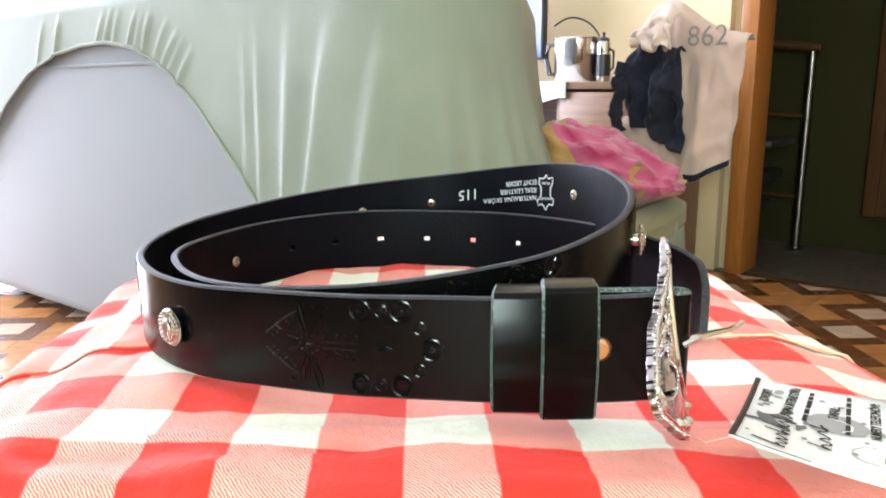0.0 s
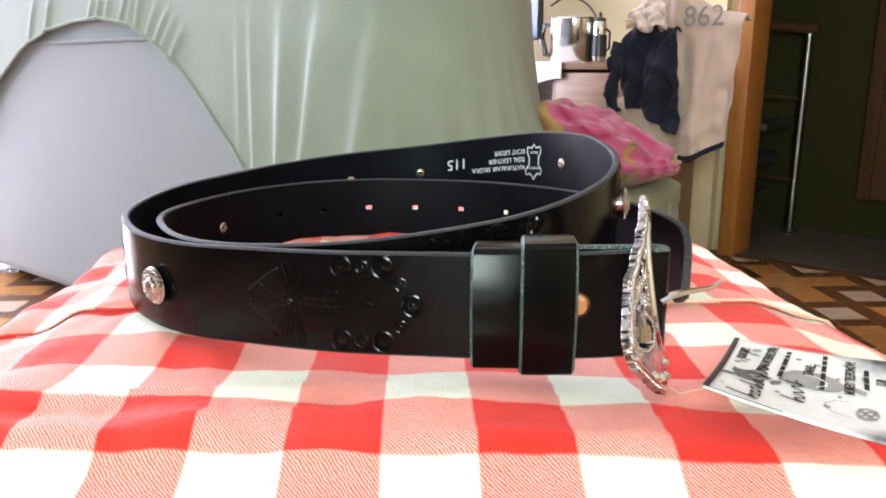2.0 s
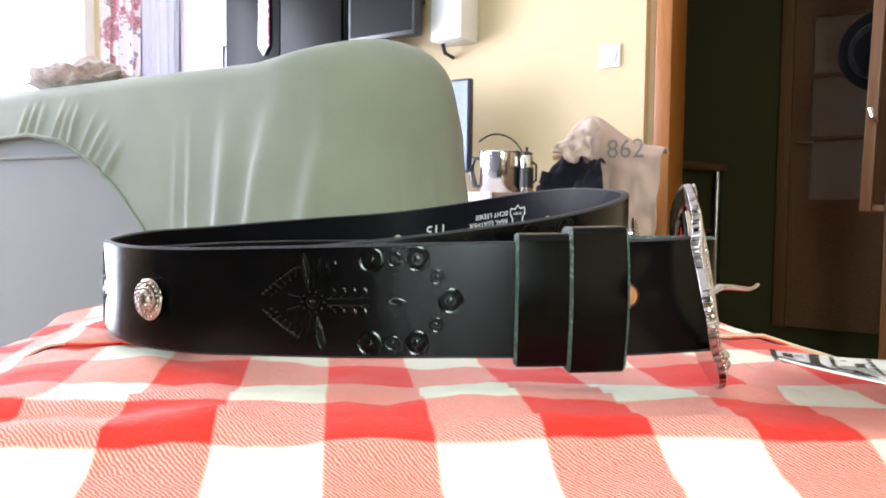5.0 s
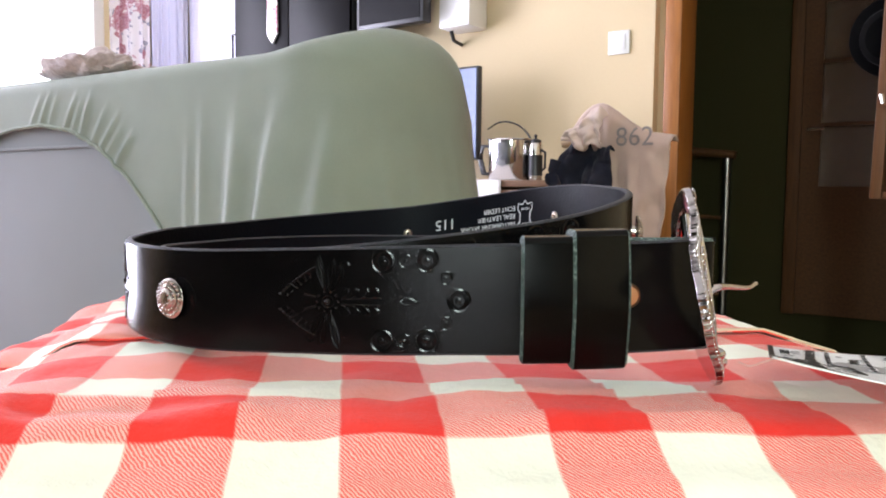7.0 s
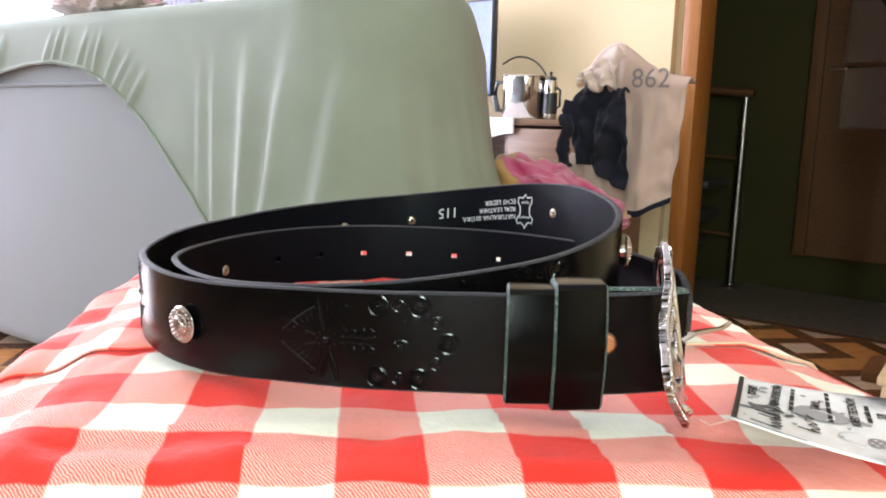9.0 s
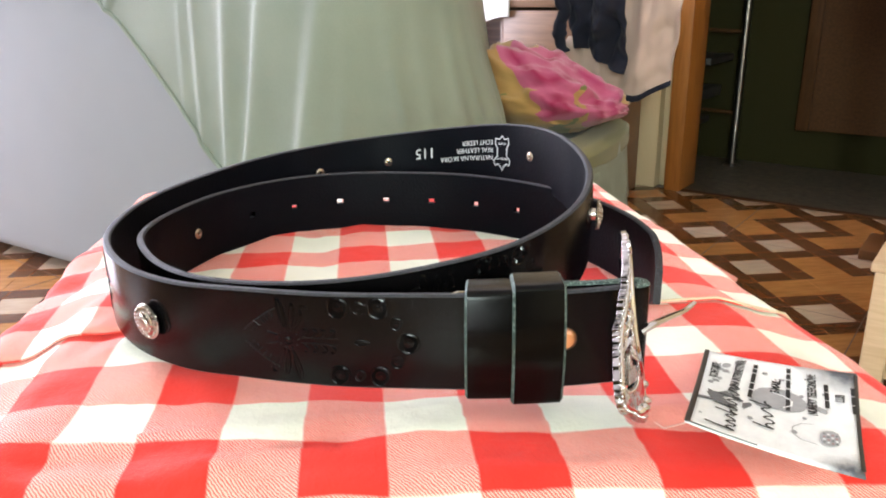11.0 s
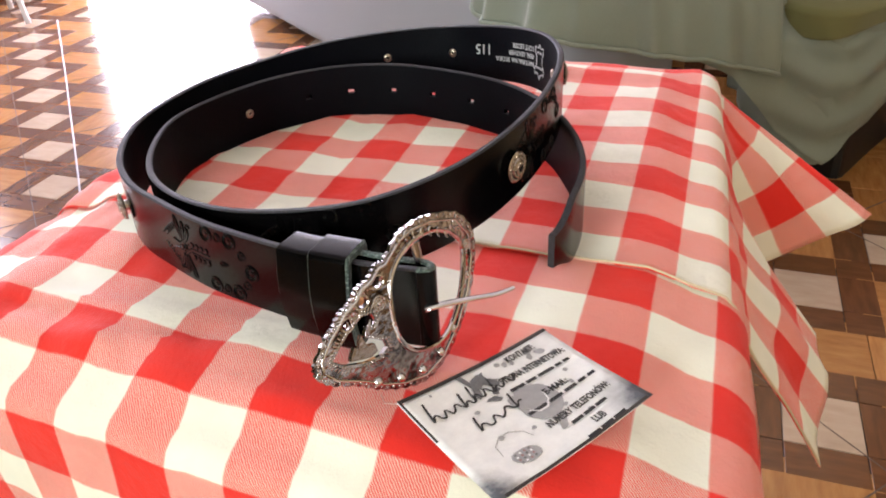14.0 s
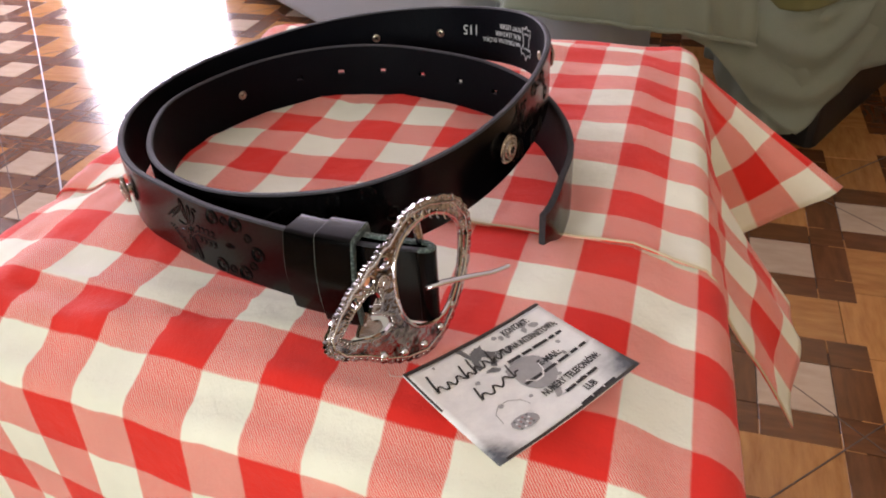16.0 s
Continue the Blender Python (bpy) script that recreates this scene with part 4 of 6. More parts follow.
def cover():
    top = 0.978

    def at(i, j):
        a = -2.25 + 3.3 * i
        base, n = cover_line(a)
        low = cover_hem(a)
        flat = 0.30 - 0.24 * smoothstep(-0.30, -0.10, a)
        roll = 0.035 + 0.085 * smoothstep(-0.40, -0.12, a)
        reach = flat + (top - low)
        s = reach * j
        crest = top + 0.062 * smoothstep(-0.50, -0.10, a)
        if s < flat:
            inward, z = flat - s, crest
        else:
            inward, z = 0.0, crest - (s - flat) * (crest - low) / (top - low)
        d = s - flat
        if abs(d) < roll:          # rounded shoulder
            w = (d + roll) / (2 * roll) * math.pi / 2
            inward, z = roll * (1 - math.sin(w)), crest - roll * (1 - math.cos(w))
        down = smoothstep(0.0, 0.75, top - z)
        out = 0.004 + (0.018 * smoothstep(-0.5, 0.0, a) + 0.058 * smoothstep(-0.16, 0.05, a)) * down
        for c, lean, amp, steep, gentle in FOLDS:
            x = a - c - lean * (z - 0.78)
            ridge = math.exp(-(x / (1.7 * steep)) ** 2) if x < 0 else 1 / (1 + (x / gentle) ** 2)
            more = 1.0 + 1.6 * smoothstep(0.25, 0.5, top - z) if c > -0.27 else 1.0
            out += amp * more * (0.35 + 0.9 * down) * ridge * smoothstep(0.04, 0.26, top - z)
        for k, (c, lean) in enumerate(DRAGS):         # drag folds over the arch
            x = a - c - lean * (z - 0.86)
            out += (0.006 + 0.003 * (k % 2)) * math.exp(-(x / (0.008 if x < 0 else 0.016)) ** 2) * smoothstep(0.015, 0.10, top - z) * (1 - smoothstep(0.06, 0.16, z - low))
        out += 0.012 * noise.noise((a * 7, z * 3, 1.0)) * down
        p = base + n * (out - inward)
        return Vector((p.x, p.y, z))

    bm = sheet(620, 90, at)
    ob = part("sofa_cover", bm, COVER_FABRIC, None, "pale green stretch sofa cover with folds and an arched edge", SOFA, 80)
    thicken(ob, 0.003, 1)
    rim = [at(i / 300, 1.0) + Vector((0, -0.002, 0)) for i in range(301)]
    part("elastic_hem", tube(rim, 0.005, 8), COVER_FABRIC, ob, "gathered elastic hem")
    # the cover's loose end sags from the corner across to the ottoman
    plan = spline([(-0.255, 1.555, 0), (-0.155, 1.625, 0), (-0.06, 1.695, 0), (0.03, 1.738, 0), (0.085, 1.83, 0), (0.125, 1.99, 0), (0.15, 2.10, 0)], 0.01)[0]
    tops = (0.385, 0.383, 0.383, 0.383, 0.381, 0.380, 0.380)
    lows = (0.335, 0.27, 0.135, 0.065, 0.135, 0.165, 0.175)
    stops = np.linspace(0, 1, 7)

    def sag(i, j):
        k = min(len(plan) - 1, int(i * (len(plan) - 1) + 0.5))
        ahead, behind = plan[min(len(plan) - 1, k + 2)], plan[max(0, k - 2)]
        side = Vector((float(ahead[1] - behind[1]), float(behind[0] - ahead[0]), 0)).normalized()
        top_z, low_z = float(np.interp(i, stops, tops)), float(np.interp(i, stops, lows))
        z = top_z + (low_z - top_z) * j
        far = math.hypot((i - 0.52) * 0.62, 0.9 * (0.44 - z))
        out = 0.007 * math.sin(far * 80 + 1.2 * noise.noise((i * 5, j * 3, 4.0))) * smoothstep(0.0, 0.2, j) + 0.018 * j - 0.06 * (1 - smoothstep(0.0, 0.25, j))
        return Vector((float(plan[k][0]), float(plan[k][1]), z)) + side * out
    flap = part("sagging_end", sheet(len(plan) - 1, 40, sag), COVER_FABRIC, ob, "loose end of the cover sagging in round folds", SOFA.inverted(), 80)
    thicken(flap, 0.003, 1)
    return tagged(ob, category="sofa cover")


cover()


# ---- table and its cloths ----
U0, U1, V0, V1 = -0.135, 0.262, 0.138, 0.632


def table():
    t = thing("side_table", "small wooden side table hidden under red gingham cloths", "side table", TABLE_AXES)
    part("tabletop", box(U0 + 0.012, V0 + 0.05, TABLE_Z - 0.036, U1 - 0.012, V1 - 0.012, TABLE_Z - 0.014, 0.008, 3), TABLE_WOOD, t)
    for u in (U0 + 0.045, U1 - 0.045):
        for v in (V0 + 0.075, V1 - 0.045):
            part("leg", box(u - 0.018, v - 0.018, 0, u + 0.018, v + 0.018, TABLE_Z - 0.036, 0.004), TABLE_WOOD, t)


table()


def front(u):
    """The table's front edge runs a little askew."""
    return 0.157 - 0.085 * (u - 0.06)


def swell(u, v):
    """Small unevenness of the cloth on the table."""
    much = 1.5 - 0.5 * smoothstep(0.02, 0.09, u)
    z = 0.0030 * noise.noise((u * 11, v * 13, 2.0)) + much * (0.0018 * noise.noise((u * 31, v * 27, 5.0)) + 0.0010 * noise.noise((u * 75 + v * 20, v * 60, 8.0)))
    z += 0.0045 * noise.noise((u * 24 + v * 20, v * 34 - u * 16, 9.0)) * (1 - smoothstep(-0.115, -0.06, u)) + 0.0022 * noise.noise((u * 60, v * 45, 4.0)) * (1 - smoothstep(-0.10, -0.05, u))
    for v0, lean, wide, high in ((0.205, -0.10, 0.0035, 0.0016), (0.190, -0.06, 0.0045, 0.0013), (0.170, 0.05, 0.006, 0.0010), (0.285, -0.15, 0.005, 0.0012), (0.215, -0.04, 0.003, 0.0018), (0.198, 0.10, 0.0035, 0.0012), (0.178, -0.12, 0.004, 0.0008)):
        z += 1.5 * high * math.exp(-((v - v0 - lean * (u - 0.06) - 0.004 * math.sin(u * 23)) / wide) ** 2) * smoothstep(-0.13, -0.05, u) * (1 - smoothstep(0.15, 0.23, u))
    return z


def right(v):
    """The table's side edge runs a little askew too."""
    return U1 + 0.003 - 0.055 * (v - 0.22)


# how the back cloth hangs over the side: place along the table, how far it stands out and how much longer it hangs
HANG = ((0.29, 0.50, 1.0), (0.33, 0.55, 1.0), (0.385, 0.64, 0.98), (0.435, 0.60, 1.0), (0.475, 0.42, 1.02), (0.515, 0.10, 1.05), (0.550, 0.22, 1.08), (0.576, 0.58, 1.10), (0.605, 0.76, 1.16), (0.632, 0.86, 1.22))


def side_hang(v, d):
    """Out, down and along for a length d of cloth over the side edge, in folds that open towards the lower hem."""
    r = 0.018
    if d < r * math.pi / 2:
        return r * math.sin(d / r), r * (1 - math.cos(d / r)), 0.0
    lean = float(np.interp(v, [h[0] for h in HANG], [h[1] for h in HANG]))
    more = (d - r * math.pi / 2) * float(np.interp(v, [h[0] for h in HANG], [h[2] for h in HANG]))
    lean = 0.45 + (lean - 0.45) * smoothstep(0.0, 0.06, more) if v < 0.6 else lean
    return r + more * lean, r + more * math.sqrt(1 - lean * lean), -0.30 * more * smoothstep(0.56, 0.632, v)


def drape(s, t, lift, wave, seed, spread=0.0, point=0.3):
    """Where a point of a flat cloth comes to lie; s and t are the cloth's own u and v on the tabletop."""
    v0 = front(min(max(s, U0), U1))
    edge = right(min(max(t, v0), V1))
    a = s - edge if s > edge else (s - U0 if s < U0 else 0.0)
    b = t - V1 if t > V1 else (t - v0 if t < v0 else 0.0)
    u, v = min(max(s, U0), edge), min(max(t, v0), V1)
    d = math.hypot(a, b)
    z = TABLE_Z + lift + swell(u, v)
    # the top rounds off near the rim
    rim = min(u - U0, edge - u, (v - v0) * 1.8, V1 - v)
    z -= 0.009 * (1 - smoothstep(0.0, 0.045, rim)) ** 1.5
    if d == 0:
        return Vector((u, v, z))
    nx, ny = a / d, b / d
    if spread > 0.1 and a > 0:          # the back cloth's side, and the flap that its corner makes
        if b <= 0:
            out, down, along = side_hang(v, a)
            crease = 0.0016 * math.sin(v * 95 + 30 * a) * smoothstep(0.02, 0.08, a)
            return Vector((u + out + crease, v + along, z - down))
        turn = smoothstep(0.0, 1.0, math.degrees(math.atan2(b, a)) / 90)
        out, down, along = side_hang(V1, min(d, 0.16) if turn > 0.5 else d * (1 - turn) + min(d, 0.15) * turn)
        p, q = Vector((out, along, -down)), Vector((-0.02, 0.03, -min(d, 0.2)))
        p = p.lerp(q, turn)
        return Vector((u, v, z)) + p
    r = 0.023 - 0.010 * max(0.0, -ny)
    if d < r * math.pi / 2:
        w = d / r
        out, down = r * math.sin(w), r * (1 - math.cos(w))
    else:
        hang = d - r * math.pi / 2
        corner = math.exp(-((math.degrees(math.atan2(abs(b), abs(a))) - 45) / 20) ** 2) if abs(a) > 1e-6 and abs(b) > 1e-6 else 0.0
        flare = spread * smoothstep(0.1, 0.9, nx) + 0.07 + point * corner
        along = v if abs(nx) > abs(ny) else u
        fold = wave * math.sin(along * 21 + seed) * smoothstep(0.0, 0.12, hang)
        out, down = r + hang * flare + fold, r + hang * math.sqrt(1 - min(0.9, flare ** 2))
    return Vector((u + nx * out, v + ny * out, z - down))


def cloth(name, label, s0, s1, t0, t1, lift, weave, wave, seed, spread=0.08, point=0.3):
    nu, nv = int((s1 - s0) / 0.006), int((t1 - t0) / 0.006)

    def st(i, j):
        return s0 + (s1 - s0) * i, t0 + (t1 - t0) * j

    def at(i, j):
        s, t = st(i, j)
        return drape(s, t, lift, wave, seed, spread, point)

    bm = sheet(nu, nv, at, uv=lambda i, j: weave(*st(i, j)))
    ob = part(name, bm, GINGHAM, None, label, TABLE_AXES, 0)
    smooth(ob.data, 0)
    thicken(ob, 0.0009)
    return tagged(ob, category="tablecloth")


# cream columns of the front cloth lie about u = 0.066 and cream rows about v = 0.156
PHASE = (-0.066, -0.156)
cloth("tablecloth", "red and cream gingham cotton tablecloth over the table's front half", -0.31, 0.44, -0.05, 0.40, 0.0, lambda s, t: (s + PHASE[0], (t + 0.085 * (s - 0.06) + PHASE[1]) * 0.92), 0.011, 0.4)
cloth("gingham_napkin", "red and cream gingham cloth overlapping at the table's back half", -0.33, 0.392, 0.312, 0.80, 0.0022, lambda s, t: (s + PHASE[0] - 0.009, t + PHASE[1]), 0.010, 2.1, 0.27, 0.44)
hem_bm = tube([drape(s / 100, 0.3125, 0.0026, 0.010, 2.1, 0.27, 0.44) for s in range(-3, 40)], 0.0007, 8)
ob = part("hem", hem_bm, plain("cream cotton hem", (0.60, 0.52, 0.36), 0.85, 0, 600, 0.08, 0.2), bpy.data.objects["gingham_napkin"], "stitched cream hem")


# ---- the belt ----
WIDE, THICK = 0.0395, 0.0036
# plan and height of the lower edge: from the buckle along the front, round by the left and the back ...
FIRST = [(0.0815, 0.2425, 0.6328), (0.060, 0.2365, 0.6318), (0.030, 0.2310, 0.6308), (0.000, 0.2285, 0.6300), (-0.035, 0.2285, 0.6285), (-0.070, 0.2330, 0.6270), (-0.104, 0.2400, 0.6255),
         (-0.136, 0.2570, 0.6250), (-0.163, 0.2850, 0.6255), (-0.178, 0.3180, 0.6260), (-0.183, 0.3600, 0.6275), (-0.176, 0.4080, 0.6285), (-0.156, 0.4540, 0.6310), (-0.121, 0.4880, 0.6345),
         (-0.078, 0.5075, 0.6385), (-0.030, 0.5030, 0.6455), (0.011, 0.4815, 0.6520), (0.041, 0.4460, 0.6545), (0.058, 0.4000, 0.6530), (0.065, 0.3500, 0.6505)]
# ... past the right, inside the front, and the second time round to the tip
SECOND = [(0.059, 0.3050, 0.6460), (0.038, 0.2700, 0.6400), (0.008, 0.2510, 0.6350), (-0.030, 0.2405, 0.6300), (-0.070, 0.2425, 0.6260), (-0.108, 0.2560, 0.6230), (-0.140, 0.2820, 0.6215), (-0.163, 0.3160, 0.6210),
          (-0.1695, 0.3600, 0.6197), (-0.161, 0.4040, 0.6195), (-0.137, 0.4410, 0.6195), (-0.102, 0.4640, 0.6195), (-0.060, 0.4715, 0.6195), (-0.015, 0.4695, 0.6195), (0.028, 0.4510, 0.6197),
          (0.064, 0.4180, 0.6205), (0.088, 0.3820, 0.6200), (0.099, 0.3450, 0.6200), (0.0995, 0.3250, 0.6200)]
DENSE, RUN = spline(FIRST + SECOND, 0.004)
LENGTH = float(RUN[-1])


def belt_at(s):
    """The middle of the belt's lower edge at a length, its direction and the outward side."""
    p = Vector([float(np.interp(s, RUN, DENSE[:, k])) for k in range(3)])
    q = Vector([float(np.interp(min(LENGTH, s + 0.002), RUN, DENSE[:, k])) for k in range(3)])
    o = Vector([float(np.interp(max(0, s - 0.002), RUN, DENSE[:, k])) for k in range(3)])
    d = (q - o).normalized()
    out = Vector((0, 0, 1)).cross(d)
    out.normalize()
    return p, d, out


def nearest(x, y, lo=0.0, hi=9.0):
    ok = (RUN >= lo) & (RUN <= hi)
    d = np.where(ok, (DENSE[:, 0] - x) ** 2 + (DENSE[:, 1] - y) ** 2, 9)
    return float(RUN[int(np.argmin(d))])


def on_belt(s, h, outer=True, proud=0.0):
    """A pose on the belt's face at length s and height h: x along the belt, y up, z out of the face."""
    p, d, out = belt_at(s)
    n = out if outer else -out
    x = -d if outer else d
    x = (x - n * x.dot(n)).normalized()
    y = n.cross(x)
    pos = p + Vector((0, 0, h)) + n * (THICK / 2 + proud)
    return Matrix(((x.x, y.x, n.x, pos.x), (x.y, y.y, n.y, pos.y), (x.z, y.z, n.z, pos.z), (0, 0, 0, 1)))


HALF = float(RUN[len(RUN) * len(FIRST) // (len(FIRST) + len(SECOND))])
S_H4 = nearest(-0.008, 0.467, HALF)
HOLES = [S_H4 + 0.0322 * k for k in (-5, -4, -3, -2, -1, 0, 1)]


def strap():
    cuts = set(np.linspace(0, LENGTH, 420).tolist())
    for s in HOLES:
        cuts = {c for c in cuts if abs(c - s) > 0.0034}
        cuts |= {s - 0.0032, s - 0.0022, s + 0.0022, s + 0.0032}
    cuts = sorted(cuts)
    heights = (0.0008, 0.006, 0.012, WIDE / 2 - 0.0017, WIDE / 2 + 0.0017, WIDE - 0.012, WIDE - 0.006, WIDE - 0.0008)
    bm = bmesh.new()
    rows = []
    for s in cuts:
        p, d, out = belt_at(s)
        taper = smoothstep(LENGTH - 0.028, LENGTH, s) * 0.0105 if s > LENGTH - 0.028 else 0.0
        k = 1 - 2 * taper / WIDE
        ring = []
        for side, order in ((1, heights), (-1, heights[::-1])):
            lo, hi = (0.0, WIDE) if side == 1 else (WIDE, 0.0)
            for h in (lo, *order):
                off = THICK / 2 if h not in (0.0, WIDE) else THICK / 2 - 0.0008
                ring.append(bm.verts.new(p + Vector((0, 0, WIDE / 2 + (h - WIDE / 2) * k)) + out * off * side))
            h = hi
            ring.append(bm.verts.new(p + Vector((0, 0, WIDE / 2 + (h - WIDE / 2) * k)) + out * (THICK / 2 - 0.0008) * side))
        rows.append(ring)
    n = len(rows[0])
    for i in range(len(rows) - 1):
        mid = (cuts[i] + cuts[i + 1]) / 2
        hole = any(abs(mid - s) < 0.0022 for s in HOLES)
        for k in range(n):
            j = (k + 1) % n
            if hole and k in (4, 14):
                continue
            f = bm.faces.new((rows[i][k], rows[i + 1][k], rows[i + 1][j], rows[i][j]))
            f.material_index = 0 if 1 <= k < 8 else (1 if 11 <= k < 18 else 2)
        if hole:       # the hole's upper and lower lips
            for a, b in ((4, 15), (5, 14)):
                f = bm.faces.new((rows[i][a], rows[i][b], rows[i + 1][b], rows[i + 1][a]))
                f.material_index = 2
    for ring in (rows[0], rows[-1]):
        f = bm.faces.new(ring)
        f.material_index = 2
    bmesh.ops.recalc_face_normals(bm, faces=bm.faces)
    return bm


belt = thing("belt", "coiled black embossed leather belt with an ornate silver buckle", "belt", pose(0, 0, 0))
part("strap", strap(), (LEATHER_OUT, LEATHER_IN, LEATHER_EDGE), belt, "long black leather strap with cut grey edges")


def fold_end():
    """The strap's end doubled back round the buckle's bar."""
    bm = bmesh.new()
    p, d, out = belt_at(0.0)
    path = []
    for k in range(13):
        w = math.pi * k / 12
        path.append(p - d * 0.0040 * math.sin(w) * 1.3 - out * (0.0030 * (1 - math.cos(w))))
    for k in range(1, 9):
        q, dd, oo = belt_at(0.0055 * k)
        path.append(q - oo * 0.0056)
    rows = []
    for k, q in enumerate(path):
        a, b = path[max(0, k - 1)], path[min(len(path) - 1, k + 1)]
        t = (b - a).normalized()
        side = Vector((t.y, -t.x, 0)).normalized()
        ring = []
        for z, o in ((0, 0.001), (0.001, 0.0018), (WIDE - 0.001, 0.0018), (WIDE, 0.001), (WIDE, -0.001), (WIDE - 0.001, -0.0018), (0.001, -0.0018), (0, -0.001)):
            ring.append(bm.verts.new(Vector((q.x, q.y, belt_at(0)[0].z + z)) + side * o))
        rows.append(ring)
    for a, b in zip(rows, rows[1:]):
        for k in range(8):
            f = bm.faces.new((a[k], b[k], b[(k + 1) % 8], a[(k + 1) % 8]))
            f.material_index = 1 if k in (0, 2, 3, 4, 6, 7) else 0
    bm.faces.new(rows[0]), bm.faces.new(rows[-1])
    bmesh.ops.recalc_face_normals(bm, faces=bm.faces)
    return bm


part("folded_end", fold_end(), (LEATHER_OUT, LEATHER_GREEN), belt, "strap end doubled round the buckle bar, green cut edge")


def keeper(s0, s1, rise, proud=0.0):
    """A leather loop round the doubled strap."""
    bm = bmesh.new()
    rows = []
    n = 10
    for i in range(n + 1):
        s = s0 + (s1 - s0) * (0, 0.05, 0.15, 0.3, 0.45, 0.55, 0.7, 0.8, 0.88, 0.95, 1)[i]
        p, d, out = belt_at(s)
        o1, o2, z0, z1 = THICK / 2 + 0.0006 + proud, -THICK / 2 - 0.0060, -rise, WIDE + rise
        t, r = 0.0034, 0.0028

        def loop(grow, rad):
            pts = []
            for cx, cz, w0 in ((o1 + grow - rad, z0 - grow + t + rad, -90), (o1 + grow - rad, z1 + grow - t - rad, 0), (o2 - grow + rad, z1 + grow - t - rad, 90), (o2 - grow + rad, z0 - grow + t + rad, 180)):
                for q in range(5):
                    w = radians(w0 + 22.5 * q)
                    pts.append((cx + rad * math.cos(w), cz + rad * math.sin(w)))
                if w0 == -90:                # the front of the loop bellies out
                    x, low, high = pts[-1][0], pts[-1][1], z1 + grow - t - rad
                    pts += [(x + 0.0026 * math.sin(math.pi * q / 8), low + (high - low) * q / 8) for q in range(1, 8)]
            return pts
        puff = -0.0009 if i in (0, n) else 0.0
        rows.append([[bm.verts.new(p + out * a + Vector((0, 0, z))) for a, z in ring] for ring in (loop(t + puff, r), loop(0, 0.0008))])
    m = 27
    for a, b in zip(rows, rows[1:]):
        for k in range(m):
            j = (k + 1) % m
            bm.faces.new((a[0][k], b[0][k], b[0][j], a[0][j])).material_index = 1 if a is rows[0] or b is rows[-1] else 0
            bm.faces.new((a[1][k], b[1][k], b[1][j], a[1][j])).material_index = 0
    for q in (rows[0], rows[-1]):
        for k in range(m):
            j = (k + 1) % m
            bm.faces.new((q[0][k], q[0][j], q[1][j], q[1][k])).material_index = 1
    bmesh.ops.recalc_face_normals(bm, faces=bm.faces)
    return bm


S_L = [nearest(x, 0.232, 0, 0.2) for x in (0.0567, 0.0360, 0.0372, 0.0205)]
part("keeper_loop", keeper(S_L[0], S_L[1], 0.0046, 0.0012), (LEATHER_LOOP, LEATHER_GREEN), belt, "black leather keeper loop")
part("keeper_loop", keeper(S_L[2], S_L[3] + 0.0008, 0.0026), (LEATHER_LOOP, LEATHER_GREEN), belt, "black leather keeper loop")
# copper rivet half under the loop
part("rivet", lathe([(0, 0.0022), (0.003, 0.002), (0.0043, 0.0008), (0.0045, 0)], 20), COPPER, belt, "copper rivet", on_belt(nearest(0.0588, 0.236, 0, 0.2) + 0.0026, WIDE * 0.52))


def concho():
    """A round silver stud with beaded rings."""
    bm = lathe([(0.0028, -0.0001), (0.0028, 0.0024), (0.0072, 0.0026), (0.0074, 0.0032), (0.0066, 0.0040), (0.0048, 0.0044), (0.0046, 0.0050), (0.0030, 0.0056), (0.0028, 0.0061), (0, 0.0066)], 32)
    for r, z, n, size in ((0.0063, 0.0043, 22, 0.00075), (0.0043, 0.0052, 15, 0.00070), (0.0024, 0.0061, 8, 0.0007)):
        for i in range(n):
            w = 2 * math.pi * i / n
            bmesh.ops.create_icosphere(bm, subdivisions=1, radius=size, matrix=Matrix.Translation((r * math.cos(w), r * math.sin(w), z)))
    return bm


concho_mesh = smooth(mesh_of("stud", concho(), SILVER), 50)
eyelet_mesh = smooth(mesh_of("eyelet", lathe([(0.0010, 0.0001), (0.0010, 0.0008), (0.0016, 0.0014), (0.0028, 0.0013), (0.0036, 0.0006), (0.0037, 0)], 24), BRASS), 50)
for x, y, lo, hi in ((-0.117, 0.247, 0, HALF), (-0.12, 0.48, 0, HALF), (-0.0766, 0.499, 0, HALF), (0.031, 0.462, 0, HALF), (0.066, 0.345, 0, HALF + 0.1), (0.012, 0.2535, HALF, HALF + 0.25), (-0.1645, 0.3775, HALF + 0.2, 9)):
    s = nearest(x, y, lo, hi)
    for name, me, outer in (("stud", concho_mesh, True), ("eyelet", eyelet_mesh, False)):
        if (x, outer) in ((-0.117, False),):
            continue
        ob = new(name, me)
        ob.parent, ob.matrix_basis = belt, on_belt(s, WIDE * 0.5, outer) @ Matrix.Diagonal((1.08, 1.08, 0.85, 1) if outer else (0.85, 0.85, 0.85, 1))
        tagged(ob, "silver beaded concho stud" if outer else "dull steel eyelet washer")


